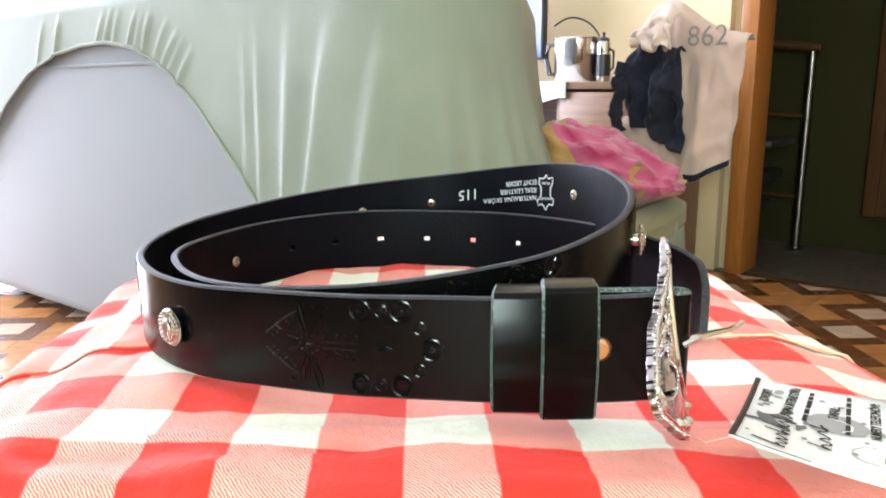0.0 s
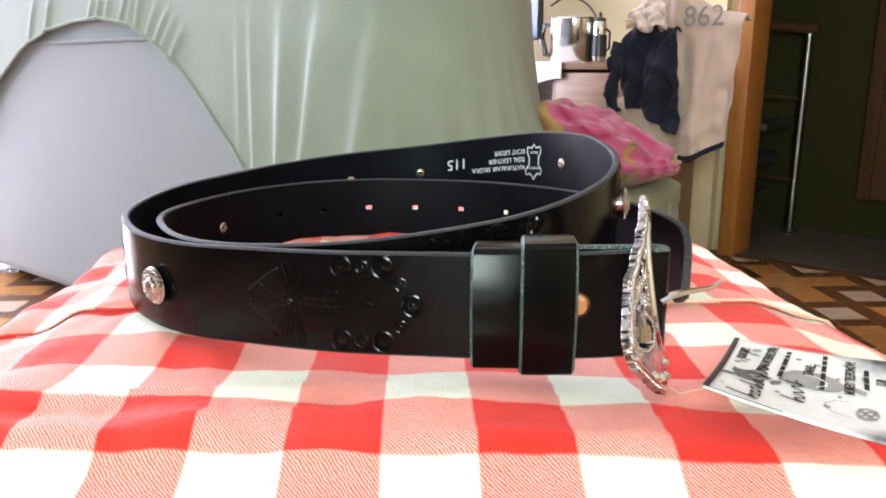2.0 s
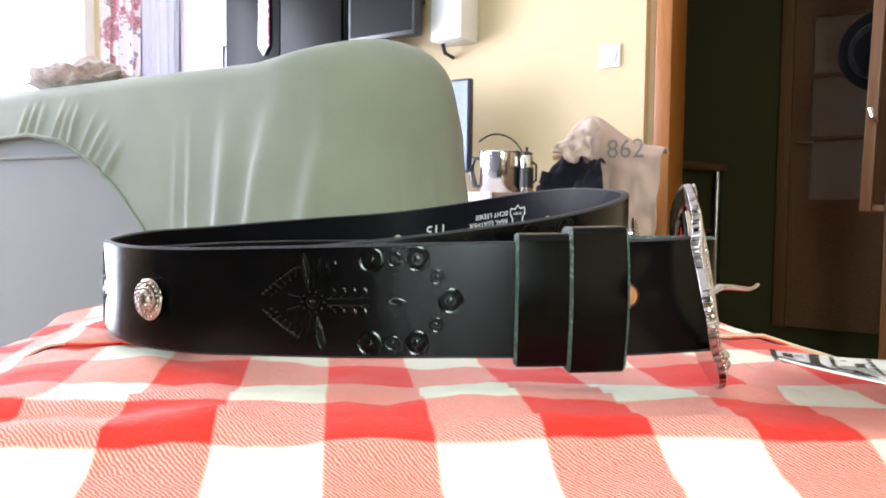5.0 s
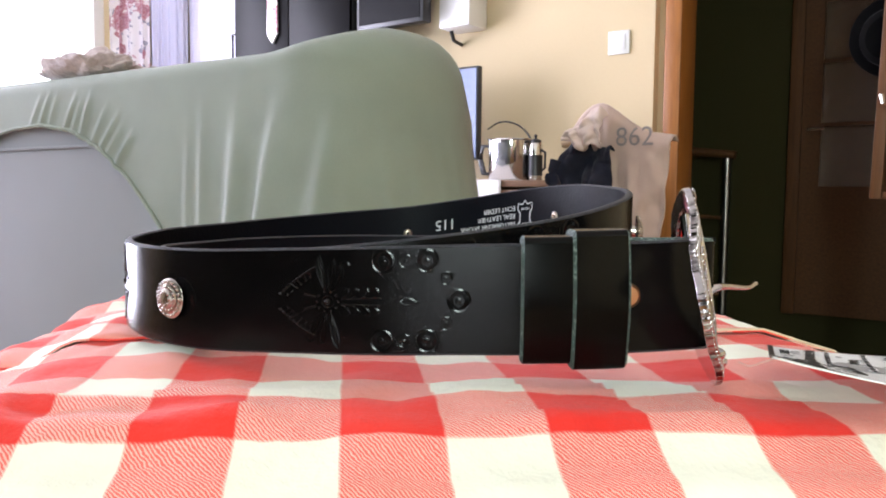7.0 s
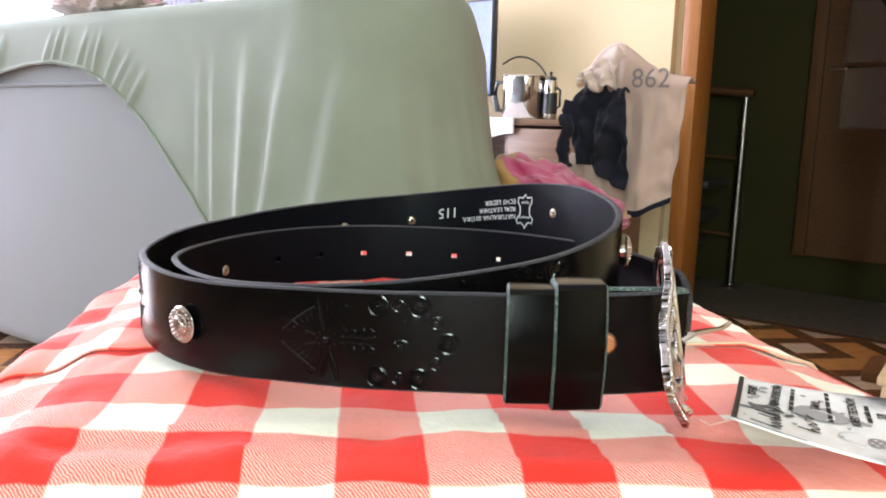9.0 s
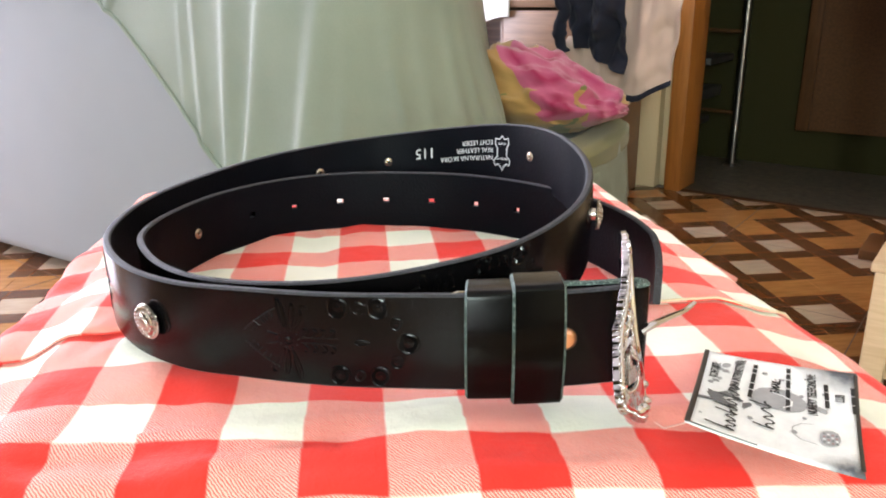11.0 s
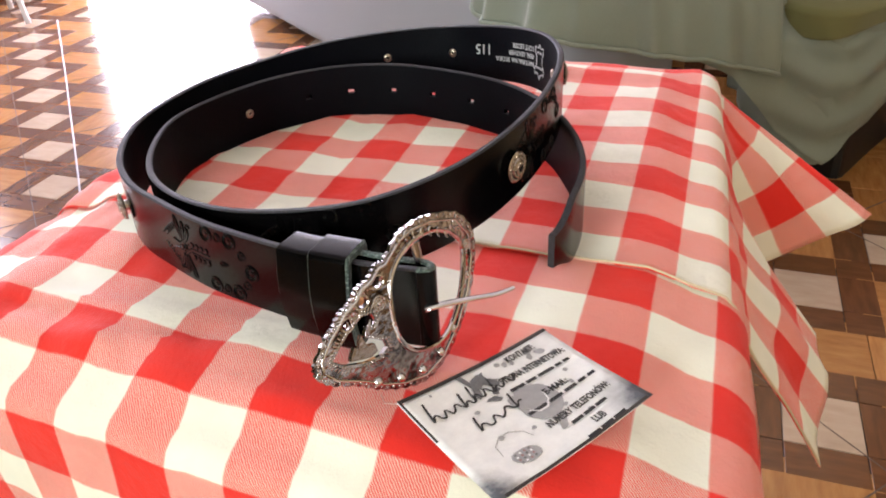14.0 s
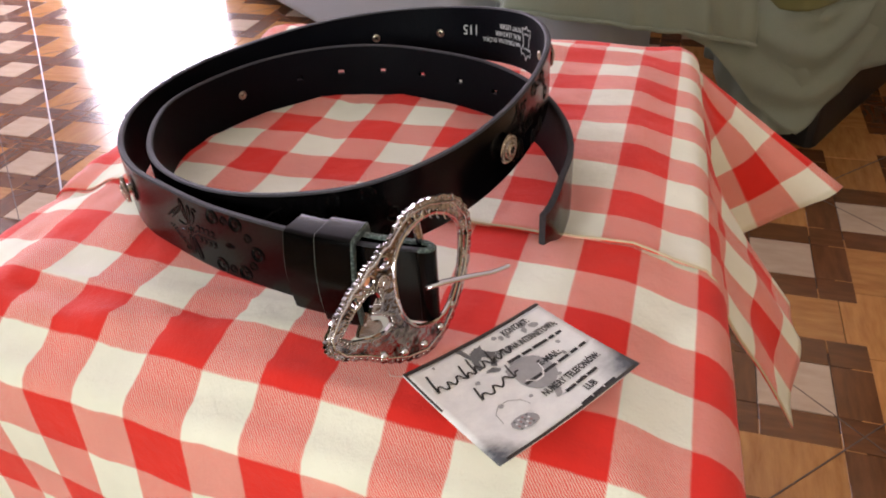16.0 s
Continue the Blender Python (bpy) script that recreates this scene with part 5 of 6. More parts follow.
def stamped_ring(r):
    """A stamped rosette: ring, spokes and a raised centre."""
    bm = bmesh.new()
    tube([(r * math.cos(w / 14 * math.pi), r * math.sin(w / 14 * math.pi), 0.0) for w in range(28)], r * 0.15, 6, True, bm)
    lathe([(r * 0.28, 0.0), (r * 0.26, 0.00025), (0, 0.0004)], 14, bm)
    n = 22 if r > 0.003 else 12
    for i in range(n):
        w = 2 * math.pi * i / n
        a, b = 0.55 * r, 0.88 * r
        tube([(a * math.cos(w), a * math.sin(w), 0.0), (b * math.cos(w), b * math.sin(w), 0.00005)], r * 0.085, 4, False, bm)
    return bm


def stamped_drop():
    bm = bmesh.new()
    tube([(-0.0028, 0, 0), (-0.001, 0.0012, 0), (0.0015, 0.0007, 0), (0.0030, 0, 0), (0.0015, -0.0007, 0), (-0.001, -0.0012, 0)], 0.00048, 6, True, bm)
    for k in range(4):
        tube([(-0.0022 + 0.001 * k, -0.0009 + 0.0001 * k, 0), (-0.0014 + 0.001 * k, 0.0009 - 0.0001 * k, 0)], 0.00027, 4, False, bm)
    return bm


def stamped_flower():
    """The carved blossom: a beaded boss, long petals up and down, beaded leaf edges to one side and toothed prongs to the other."""
    bm = bmesh.new()

    def bead(x, y, r):
        r *= 1.35
        lathe([(r, 0.0), (r * 0.8, r * 0.55), (0, r * 0.8)], 7, bm, Matrix.Translation((x * 1.1, y * 1.1, 0)))

    def line(points, r=0.00030):
        tube([(x * 1.1, y * 1.1, 0.0) for x, y in points], r * 1.45, 6, False, bm)

    tube([(0.0021 * math.cos(w / 10 * math.pi), 0.0021 * math.sin(w / 10 * math.pi), 0) for w in range(20)], 0.00032, 5, True, bm)
    bead(0, 0, 0.0010)
    for k in range(10):
        bead(0.0038 * math.cos(k * 0.628), 0.0034 * math.sin(k * 0.628), 0.00036)
    for sgn in (1, -1):
        for a0, long, wide in ((104, 0.0158, 0.0014), (82, 0.0140, 0.0012), (62, 0.0115, 0.0009)):
            ca, sa = sgn * math.cos(radians(a0)), sgn * math.sin(radians(a0))
            loop = []
            for k in range(18):
                w = 2 * math.pi * k / 18
                q, e = 0.0046 + (long - 0.0046) * (0.5 - 0.5 * math.cos(w)), wide * math.sin(w) * (0.45 + 0.6 * (0.5 - 0.5 * math.cos(w)))
                loop.append((q * ca - e * sa, q * sa + e * ca))
            tube([(x * 1.1, y * 1.1, 0.0) for x, y in loop], 0.00055, 6, True, bm)
            line([((0.006 + (long - 0.0075) * q / 5) * ca, (0.006 + (long - 0.0075) * q / 5) * sa) for q in range(6)], 0.00022)
        # a hooked scroll beside the petals
        line([(sgn * 0.0062 + 0.0016 * math.cos(w * 0.55), sgn * (0.0120 + 0.0014 * math.sin(w * 0.55))) for w in range(9)])
        # beaded edge of the leaf
        for k in range(11):
            q = k / 10
            bead(-0.0050 - 0.0125 * q, sgn * (0.0112 - 0.0085 * q ** 1.2), 0.00050)
        for k in range(6):
            q = k / 5
            bead(-0.0062 - 0.0085 * q, sgn * (0.0082 - 0.0060 * q), 0.00034)
        for k in range(4):
            line([(-0.0072 - 0.0021 * k, sgn * (0.0105 - 0.0015 * k)), (-0.0058 - 0.0020 * k, sgn * (0.0088 - 0.0014 * k))], 0.00026)
        # toothed prongs
        for k in range(4):
            cx, cy = 0.0065 + 0.0034 * k, sgn * 0.0033
            line([(cx + 0.0011 * math.cos(w / 6 * math.pi - 1.57), cy + sgn * 0.0011 * math.sin(w / 6 * math.pi - 1.57)) for w in range(8)])
            bead(cx - 0.0004, cy - sgn * 0.0018, 0.00038)
        line([(0.0050, sgn * 0.0010), (0.0185, sgn * 0.0012)], 0.00024)
        line([(-0.0044, sgn * 0.0015), (-0.0085, sgn * 0.0024)], 0.00028)
    return bm


RING_BIG = smooth(mesh_of("stamped_ring", stamped_ring(0.0039), LEATHER_STAMP), 60)
RING_SMALL = smooth(mesh_of("stamped_ring", stamped_ring(0.0023), LEATHER_STAMP), 60)
DROP = smooth(mesh_of("stamped_drop", stamped_drop(), LEATHER_STAMP), 60)
FLOWER = smooth(mesh_of("stamped_flower", stamped_flower(), LEATHER_STAMP), 60)
# one repeat of the stamped pattern, as offsets along the strap from the outermost rosette
MOTIF = ((RING_BIG, 0.0, 0.0), (RING_SMALL, 0.0046, 0.0081), (RING_SMALL, 0.0046, -0.0081), (RING_BIG, 0.0114, 0.0144), (RING_BIG, 0.0114, -0.0142), (RING_SMALL, 0.0191, 0.0144), (RING_SMALL, 0.0196, -0.0142),
         (RING_BIG, 0.0273, 0.0144), (RING_BIG, 0.0277, -0.0142), (DROP, 0.0182, 0.0), (FLOWER, 0.0485, 0.0))


def stamp(s0, way=1):
    """Lays one repeat along the strap, each mark bent to the leather."""
    for me, ds, dh in MOTIF:
        bent = me.copy()
        for v in bent.vertices:
            p, d, out = belt_at(s0 + way * (ds - v.co.x))
            v.co = p + Vector((0, 0, WIDE / 2 + dh + way * v.co.y)) + out * (THICK / 2 + 0.00006 + v.co.z)
        ob = new(me.name.split(".")[0], bent)
        ob.parent = belt


S_RING = nearest(0.0035, 0.2285, 0, 0.2) + 0.006
stamp(S_RING)
S_STUD = nearest(-0.117, 0.247, 0, HALF)
stamp(2 * S_STUD - S_RING, -1)
for s in (nearest(0.05, 0.43, 0, HALF) + 0.02, nearest(0.06, 0.30, 0, HALF + 0.2) + 0.03):
    stamp(s)


# a small toothed mark beside the front stud
bent = DROP.copy()
for v in bent.vertices:
    p, d, out = belt_at(S_STUD - 0.0098 - v.co.y * 1.3)
    v.co = p + Vector((0, 0, WIDE / 2 + v.co.x * 1.2)) + out * (THICK / 2 + 0.00006 + v.co.z)
ob = new("stamped_drop", bent)
ob.parent = belt


# ---- print on the inside ----
def print_inside(ob, s0, h0, up=-1):
    """Bends a flat print onto the strap's inner face; it stands upside down there."""
    for v in ob.data.vertices:
        p, d, out = belt_at(s0 + up * v.co.x)
        v.co = p + Vector((0, 0, h0 + up * v.co.y)) - out * (THICK / 2 + 0.00012 + v.co.z)
    ob.matrix_basis = Matrix()
    return ob


S_LOGO = nearest(0.011, 0.484, 0, HALF)
S_115 = nearest(-0.051, 0.504, 0, HALF)
print_inside(lettering("115", 0.0105, WHITE_PRINT, belt, Matrix(), "white printed size number", "CENTER"), S_115, WIDE * 0.66)
for k, word in enumerate(("NATURALNA SKÓRA", "REAL LEATHER", "ECHT LEDER")):
    print_inside(lettering(word, 0.0047, WHITE_PRINT, belt, Matrix(), "white printed lettering", "LEFT"), S_LOGO - 0.0085, WIDE * 0.46 + 0.0053 * k)
hide = [(0.0, 0.0100), (0.0020, 0.0078), (0.0055, 0.0085), (0.0058, 0.0050), (0.0040, 0.0025), (0.0040, -0.0025), (0.0070, -0.0055), (0.0060, -0.0085), (0.0035, -0.0075), (0.0015, -0.0090), (0, -0.0115)]
hide = hide + [(-x, y) for x, y in hide[-2:0:-1]]
print_inside(part("hide_outline", tube([(x * 1.1, -y * 1.1, 0) for x, y in hide], 0.0005, 5, True, flat=0.3), WHITE_PRINT, belt, "white printed hide outline"), S_LOGO, WIDE * 0.52)
print_inside(lettering("PRODUKT", 0.0023, WHITE_PRINT, belt, Matrix(), "white printed lettering", "CENTER"), S_LOGO, WIDE * 0.42)
print_inside(lettering("POLSKI", 0.0023, WHITE_PRINT, belt, Matrix(), "white printed lettering", "CENTER"), S_LOGO, WIDE * 0.68)


# ---- the buckle ----
# p runs along the buckle from its hanging lobe to its far leg, q is up its leaning plane
P_AXIS = Vector((0.2, 1.0, 0)).normalized()
Q_AXIS = Vector((-0.235, 0, 1.0))
Q_AXIS = (Q_AXIS - P_AXIS * Q_AXIS.dot(P_AXIS)).normalized()
N_AXIS = P_AXIS.cross(Q_AXIS)
BUCKLE = Matrix(((P_AXIS.x, Q_AXIS.x, N_AXIS.x, 0.081), (P_AXIS.y, Q_AXIS.y, N_AXIS.y, 0.2), (P_AXIS.z, Q_AXIS.z, N_AXIS.z, 0.6205), (0, 0, 0, 1)))


def ring_pts(cx, cy, rx, ry, n):
    return [(cx + rx * math.cos(2 * math.pi * k / n), cy + ry * math.sin(2 * math.pi * k / n)) for k in range(n)]


# shifts a point along the last camera's sight line to fit earlier views
def bent_to_view(c):
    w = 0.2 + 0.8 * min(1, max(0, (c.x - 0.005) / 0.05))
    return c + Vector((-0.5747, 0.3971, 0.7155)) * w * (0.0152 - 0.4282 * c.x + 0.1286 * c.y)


def buckle():
    line = [(-0.011, 0.036), (-0.0115, 0.031), (-0.007, 0.025), (0.004, 0.018), (0.013, 0.011), (0.024, 0.005), (0.036, 0.0015), (0.048, 0.005), (0.059, 0.014), (0.070, 0.028), (0.0765, 0.043),
            (0.0775, 0.054), (0.071, 0.0645), (0.057, 0.069), (0.046, 0.069), (0.039, 0.067), (0.0300, 0.0605), (0.0258, 0.0602), (0.0210, 0.0567), (0.0155, 0.0555), (0.0112, 0.0518), (0.0055, 0.0500), (0.0012, 0.0465), (-0.004, 0.0430), (-0.011, 0.036)]
    outer = spline([(x, y, 0) for x, y in line], 1)[0]
    scalloped = []
    for k, p in enumerate(outer[:-1:3]):
        d = Vector((float(p[0]) - 0.034, float(p[1]) - 0.036, 0)).normalized() * (0.0004 * math.sin(k * 1.9))
        scalloped.append((float(p[0]) + d.x, float(p[1]) + d.y))
    corners = [(0.0640, 0.0585), (0.0560, 0.0625), (0.0450, 0.0622), (0.0355, 0.0572), (0.0300, 0.0500), (0.0278, 0.0395), (0.0275, 0.0280), (0.0315, 0.0195), (0.0385, 0.0152), (0.047, 0.0140), (0.0550, 0.0180), (0.0635, 0.029), (0.0690, 0.043), (0.0690, 0.052)]
    opening = [(float(q[0]), float(q[1])) for q in spline([(x, y, 0) for x, y in corners + corners[:1]], 1)[0][:-1:3]]
    drops = [ring_pts(0.0068, 0.0442, 0.0027, 0.0021, 14), ring_pts(0.0155, 0.0494, 0.0027, 0.0021, 14), ring_pts(0.0245, 0.0538, 0.0027, 0.0021, 14)]
    heart = [(-0.0035, 0.0335), (0.0015, 0.0375), (0.0075, 0.0415), (0.0135, 0.0440), (0.0185, 0.0430), (0.0195, 0.0395), (0.0170, 0.0370), (0.0145, 0.0385), (0.0125, 0.0355), (0.0165, 0.0330), (0.0205, 0.0305), (0.0215, 0.0265), (0.0175, 0.0245), (0.0100, 0.0255), (0.0015, 0.0290)]
    plate = slab(scalloped, -0.0010, 0.0012, holes=[opening, heart] + drops)
    for f in plate.faces:
        f.normal_update()
        f.material_index = 1 if f.normal.z < -0.5 else 0          # its back is smooth
    root = part("buckle", plate, (ENGRAVED, MIRROR), belt, "ornate pierced heart-shaped chrome buckle", BUCKLE, 30)
    bv = root.modifiers.new("edge", "BEVEL")
    bv.width, bv.segments, bv.limit_method = 0.0006, 2, "ANGLE"
    mid = Vector((0.034, 0.036, 0))
    bm = bmesh.new()
    for k, p in enumerate(outer[:-1:6]):
        c = Vector((float(p[0]), float(p[1]), 0))
        c += (mid - c).normalized() * 0.0014
        bmesh.ops.create_icosphere(bm, subdivisions=2, radius=0.0005 if k % 3 else 0.0007, matrix=Matrix.Translation(c + Vector((0, 0, 0.0012))))
    part("bead_border", bm, CHROME, root, soft=80)
    bm = bmesh.new()
    tube([(x * 0.93 + mid.x * 0.07, y * 0.93 + mid.y * 0.07, 0.0014) for x, y in line[:-1]], 0.0007, 6, True, bm)
    part("rope_line", bm, CHROME, root, soft=80)
    bm = bmesh.new()
    n, hc = len(heart), Vector((0.0085, 0.0335, 0))
    for k in range(n):
        a, c = Vector((*heart[k], 0)), Vector((*heart[(k + 1) % n], 0))
        m = max(2, int((c - a).length / 0.0012))
        for q in range(m):
            d = a.lerp(c, q / m)
            off = (d - hc).normalized()
            bmesh.ops.create_icosphere(bm, subdivisions=1, radius=0.00062, matrix=Matrix.Translation(d + off * 0.0011 + Vector((0, 0, 0.0013))))
            tube([d + off * 0.0018 + Vector((0, 0, 0.0012)), d + off * 0.0036 + Vector((0, 0, 0.0010))], 0.00035, 5, False, bm)
    part("bead_ring", bm, CHROME, root, soft=80)
    part("inner_rim", tube([(x, y, 0.0011) for x, y in opening], 0.0011, 8, True), CHROME, root)
    for cx, cy, big in ((0.0228, 0.0455, 0.0029), (0.0700, 0.0600, 0.0030), (0.0722, 0.0490, 0.0022), (0.0695, 0.0350, 0.0017)):
        bm = bmesh.new()
        for r in (big, big * 0.6):
            tube([(cx + r * math.cos(w / 10 * math.pi), cy + r * math.sin(w / 10 * math.pi), 0.0013) for w in range(20)], 0.00045, 6, True, bm)
        for w in range(9):
            tube([(cx + big * 0.3 * math.cos(w * 0.698), cy + big * 0.3 * math.sin(w * 0.698), 0.0015), (cx + big * 0.85 * math.cos(w * 0.698 + 0.4), cy + big * 0.85 * math.sin(w * 0.698 + 0.4), 0.0013)], 0.0003, 5, False, bm)
        bmesh.ops.create_icosphere(bm, subdivisions=2, radius=0.0009, matrix=Matrix.Translation((cx, cy, 0.0014)))
        part("rosette", bm, CHROME, root, soft=80)
    for cx, cy, r in ((0.0068, 0.0442, 0.0031), (0.0155, 0.0494, 0.0031), (0.0245, 0.0538, 0.0031)):
        part("drop_rim", tube([(x, y, 0.0012) for x, y in ring_pts(cx, cy, r, r * 0.86, 18)], 0.0005, 6, True), CHROME, root)
    crest = slab([(0.0035, 0.0295), (0.0130, 0.0265), (0.0165, 0.0275), (0.0160, 0.0310), (0.0125, 0.0320), (0.0110, 0.0375), (0.0085, 0.0325), (0.0065, 0.0340), (0.0045, 0.0315)], -0.0006, 0.0016)
    part("crest", crest, SILVER, root, "small pierced crest", soft=30)
    for cx, cy in ((0.0130, 0.0150), (0.0235, 0.0105), (0.0345, 0.0075), (0.0455, 0.0095), (0.0545, 0.0160)):
        part("boss", lathe([(0.0021, 0.0), (0.0019, 0.0010), (0.0008, 0.0022), (0, 0.0024)], 12), CHROME, root, m=pose(cx, cy, 0.0010))
    for k in range(7):
        x, y = 0.039 + 0.004 * k, 0.0665 - 0.0002 * k * k
        part("scroll", tube([(x + 0.0016 * math.cos(w * 0.6), y - 0.0008 + 0.0020 * math.sin(w * 0.6), 0.0013 + 0.0001 * w) for w in range(8)], 0.00045, 6), CHROME, root)
    part("bar", tube([(0.0465, 0.0150, -0.0010), (0.0475, 0.0605, -0.0010)], 0.0019, 12), CHROME, root)
    # the buckle is bent along the last camera's sight line to fit its other views: its far limb most, its near lobe
    # less
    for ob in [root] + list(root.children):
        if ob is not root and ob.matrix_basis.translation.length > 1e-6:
            ob.matrix_basis.translation = bent_to_view(ob.matrix_basis.translation)
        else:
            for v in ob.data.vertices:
                v.co = bent_to_view(v.co)
    return root


buckle()
tongue = [(0.0850, 0.2425, 0.6530), (0.0885, 0.2445, 0.6548), (0.0930, 0.2505, 0.6546), (0.0985, 0.2590, 0.6535), (0.1040, 0.2670, 0.6525), (0.1085, 0.2735, 0.6535)]
part("tongue", tube([tuple(q) for q in spline(tongue, 1)[0][::8]], [0.0020 - 0.0009 * k / 15 for k in range(len(spline(tongue, 1)[0][::8]))], 12, flat=0.7), CHROME, belt, "chrome buckle tongue")


# ---- the card tag ----
def tag_surface(a, b):
    """a from the top edge to the lower one, b from the string's corner outwards; the card curls a little."""
    tl, tr, br, bl = Vector((0.1170, 0.2845, 0.6252)), Vector((0.1735, 0.2700, 0.6258)), Vector((0.1505, 0.1895, 0.6300)), Vector((0.0975, 0.2040, 0.6370))
    p = tl.lerp(tr, b).lerp(bl.lerp(br, b), a)
    p.z += 0.0035 * math.sin(math.pi * a) * (0.6 + 0.4 * b) * -0.4 + 0.004 * (b - 0.5) ** 2 + 0.003 * (a - 0.5) ** 2
    return p


tag = part("card_tag", sheet(24, 16, tag_surface, uv=lambda a, b: (1 - a, b)), CARD_FACE, None, "curled white card tag with black and grey print", soft=60)
thicken(tag, 0.0005)
tagged(tag, category="card tag")


def card_at(x, y, proud=0.0006):
    """A pose on the card: x along the writing, from the string's corner; y down the card; both 0 to 1."""
    a, b, e = 1 - x, y, 0.03
    p = tag_surface(a, b)
    ex = (tag_surface(a - e, b) - tag_surface(a + e, b)).normalized()
    ey = (tag_surface(a, b - e) - tag_surface(a, b + e)).normalized()
    n = ex.cross(ey).normalized()
    ey = n.cross(ex)
    p = p + n * proud
    return Matrix(((ex.x, ey.x, n.x, p.x), (ex.y, ey.y, n.y, p.y), (ex.z, ey.z, n.z, p.z), (0, 0, 0, 1)))


def on_card(points, proud=0.0006):
    return [card_at(x, y, proud).translation for x, y in points]


DEEP = 0.0550


def bend_to_card(ob, x, y, x1, y1, proud=0.0006):
    """Lays a flat print along the line from (x, y) to (x1, y1) on the card, stretched to that length."""
    wide = max(v.co.x for v in ob.data.vertices)
    for v in ob.data.vertices:
        k = v.co.x / wide
        v.co = card_at(x + (x1 - x) * k, y + (y1 - y) * k - v.co.y / DEEP, proud + v.co.z).translation
    ob.matrix_basis = Matrix()
    return ob


for word, x, y, x1, y1 in (("KONTAKT:", 0.646, 0.118, 0.844, 0.122),
                           ("STRONA INTERNETOWA:", 0.512, 0.257, 0.949, 0.286),
                           ("E-MAIL:", 0.631, 0.518, 0.789, 0.524),
                           ("NUMERY TELEFONÓW:", 0.483, 0.754, 0.914, 0.742),
                           ("LUB", 0.668, 0.915, 0.744, 0.918)):
    bend_to_card(lettering(word, 0.0043, INK, tag, Matrix(), "black capital lettering", bold=0.03), x, y, x1, y1, 0.0007)


def printed_bars(x, y, x1, y1, parts):
    """A line of writing as plain bars; parts are the lengths of its words."""
    total = sum(parts) + 0.35 * (len(parts) - 1)
    at = 0.0
    for w in parts:
        bm = bmesh.new()
        bmesh.ops.create_grid(bm, x_segments=8, y_segments=1, size=0.5)
        for v in bm.verts:
            k = (at + (v.co.x + 0.5) * w) / total
            v.co = card_at(x + (x1 - x) * k, y + (y1 - y) * k - (v.co.y + 0.5) * 0.0015 / DEEP, 0.0007).translation
        ob = part("print_bar", bm, INK, tag, "black printed bar", soft=0)
        at += w + 0.35


for line, parts in (((0.511, 0.353, 0.918, 0.370), (2.2, 1.6, 2.6, 1.0, 1.0)),
                    ((0.467, 0.593, 0.939, 0.583), (2.4, 1.8, 1.6, 1.0, 1.0)),
                    ((0.583, 0.830, 0.826, 0.820), (3, 3, 3)),
                    ((0.571, 0.990, 0.828, 0.983), (3, 3, 3))):
    printed_bars(*line, parts)


def pen_line(points, thick=0.00052):
    line = [tuple(q) for q in spline([(x, y, 0) for x, y in points], 1)[0][::6]]
    part("pen_stroke", tube(on_card([(q[0], q[1]) for q in line], 0.0006), thick, 6, flat=0.3), INK, tag, "black pen stroke")


# the pen-written name, as plain waves and tall strokes of its size
for x0, y0, x1, y1, tall in ((0.075, 0.245, 0.585, 0.235, (0.17, 0.06, 0.06, 0.13, 0.14, 0.055, 0.13, 0.06, 0.05)), (0.225, 0.47, 0.47, 0.435, (0.12, 0.10, 0.05, 0.13))):
    n = len(tall)
    step = (x1 - x0) / (n - 1)
    wave = []
    for k, high in enumerate(tall):
        x, y = x0 + step * k, y0 + (y1 - y0) * k / (n - 1) + 0.010 * math.sin(k * 2.4)
        if high > 0.1:
            pen_line([(x + 0.014, y + 0.03 - high), (x + 0.004, y + 0.03 - high * 0.5), (x - 0.004, y + 0.035)])
        wave += [(x, y + 0.030), (x + step * 0.25, y - 0.012 - 0.010 * math.sin(k * 1.7)), (x + step * 0.52, y - 0.004), (x + step * 0.66, y + 0.026)]
    pen_line(wave[:-1], 0.00045)


def blot(x, y, rx, ry, n, material, seed, name="printed_shape", proud=0.00045, turn=0.0, rough=0.18):
    """A printed shape with an uneven outline; rx and ry in metres."""
    rnd = random.Random(seed)
    out = []
    for k in range(n):
        w = 2 * math.pi * k / n
        r = 1 + rnd.uniform(-rough, rough)
        out.append((rx * r * math.cos(w), ry * r * math.sin(w)))
    part(name, slab(out, 0, 0.0001), material, tag, m=card_at(x, y, proud) @ pose(0, 0, 0, 0, 0, turn), soft=0)


# the round grey emblem with a pale arc across it
blot(0.575, 0.525, 0.0098, 0.0098, 30, CARD_GREY, 3, rough=0.03)
blot(0.520, 0.455, 0.0060, 0.0055, 20, CARD_GREY, 5, proud=0.00046)
part("printed_arc", tube(on_card([(0.49, 0.55), (0.53, 0.60), (0.58, 0.60), (0.62, 0.55), (0.635, 0.48)], 0.0006), 0.00042, 6, flat=0.3), CARD, tag)
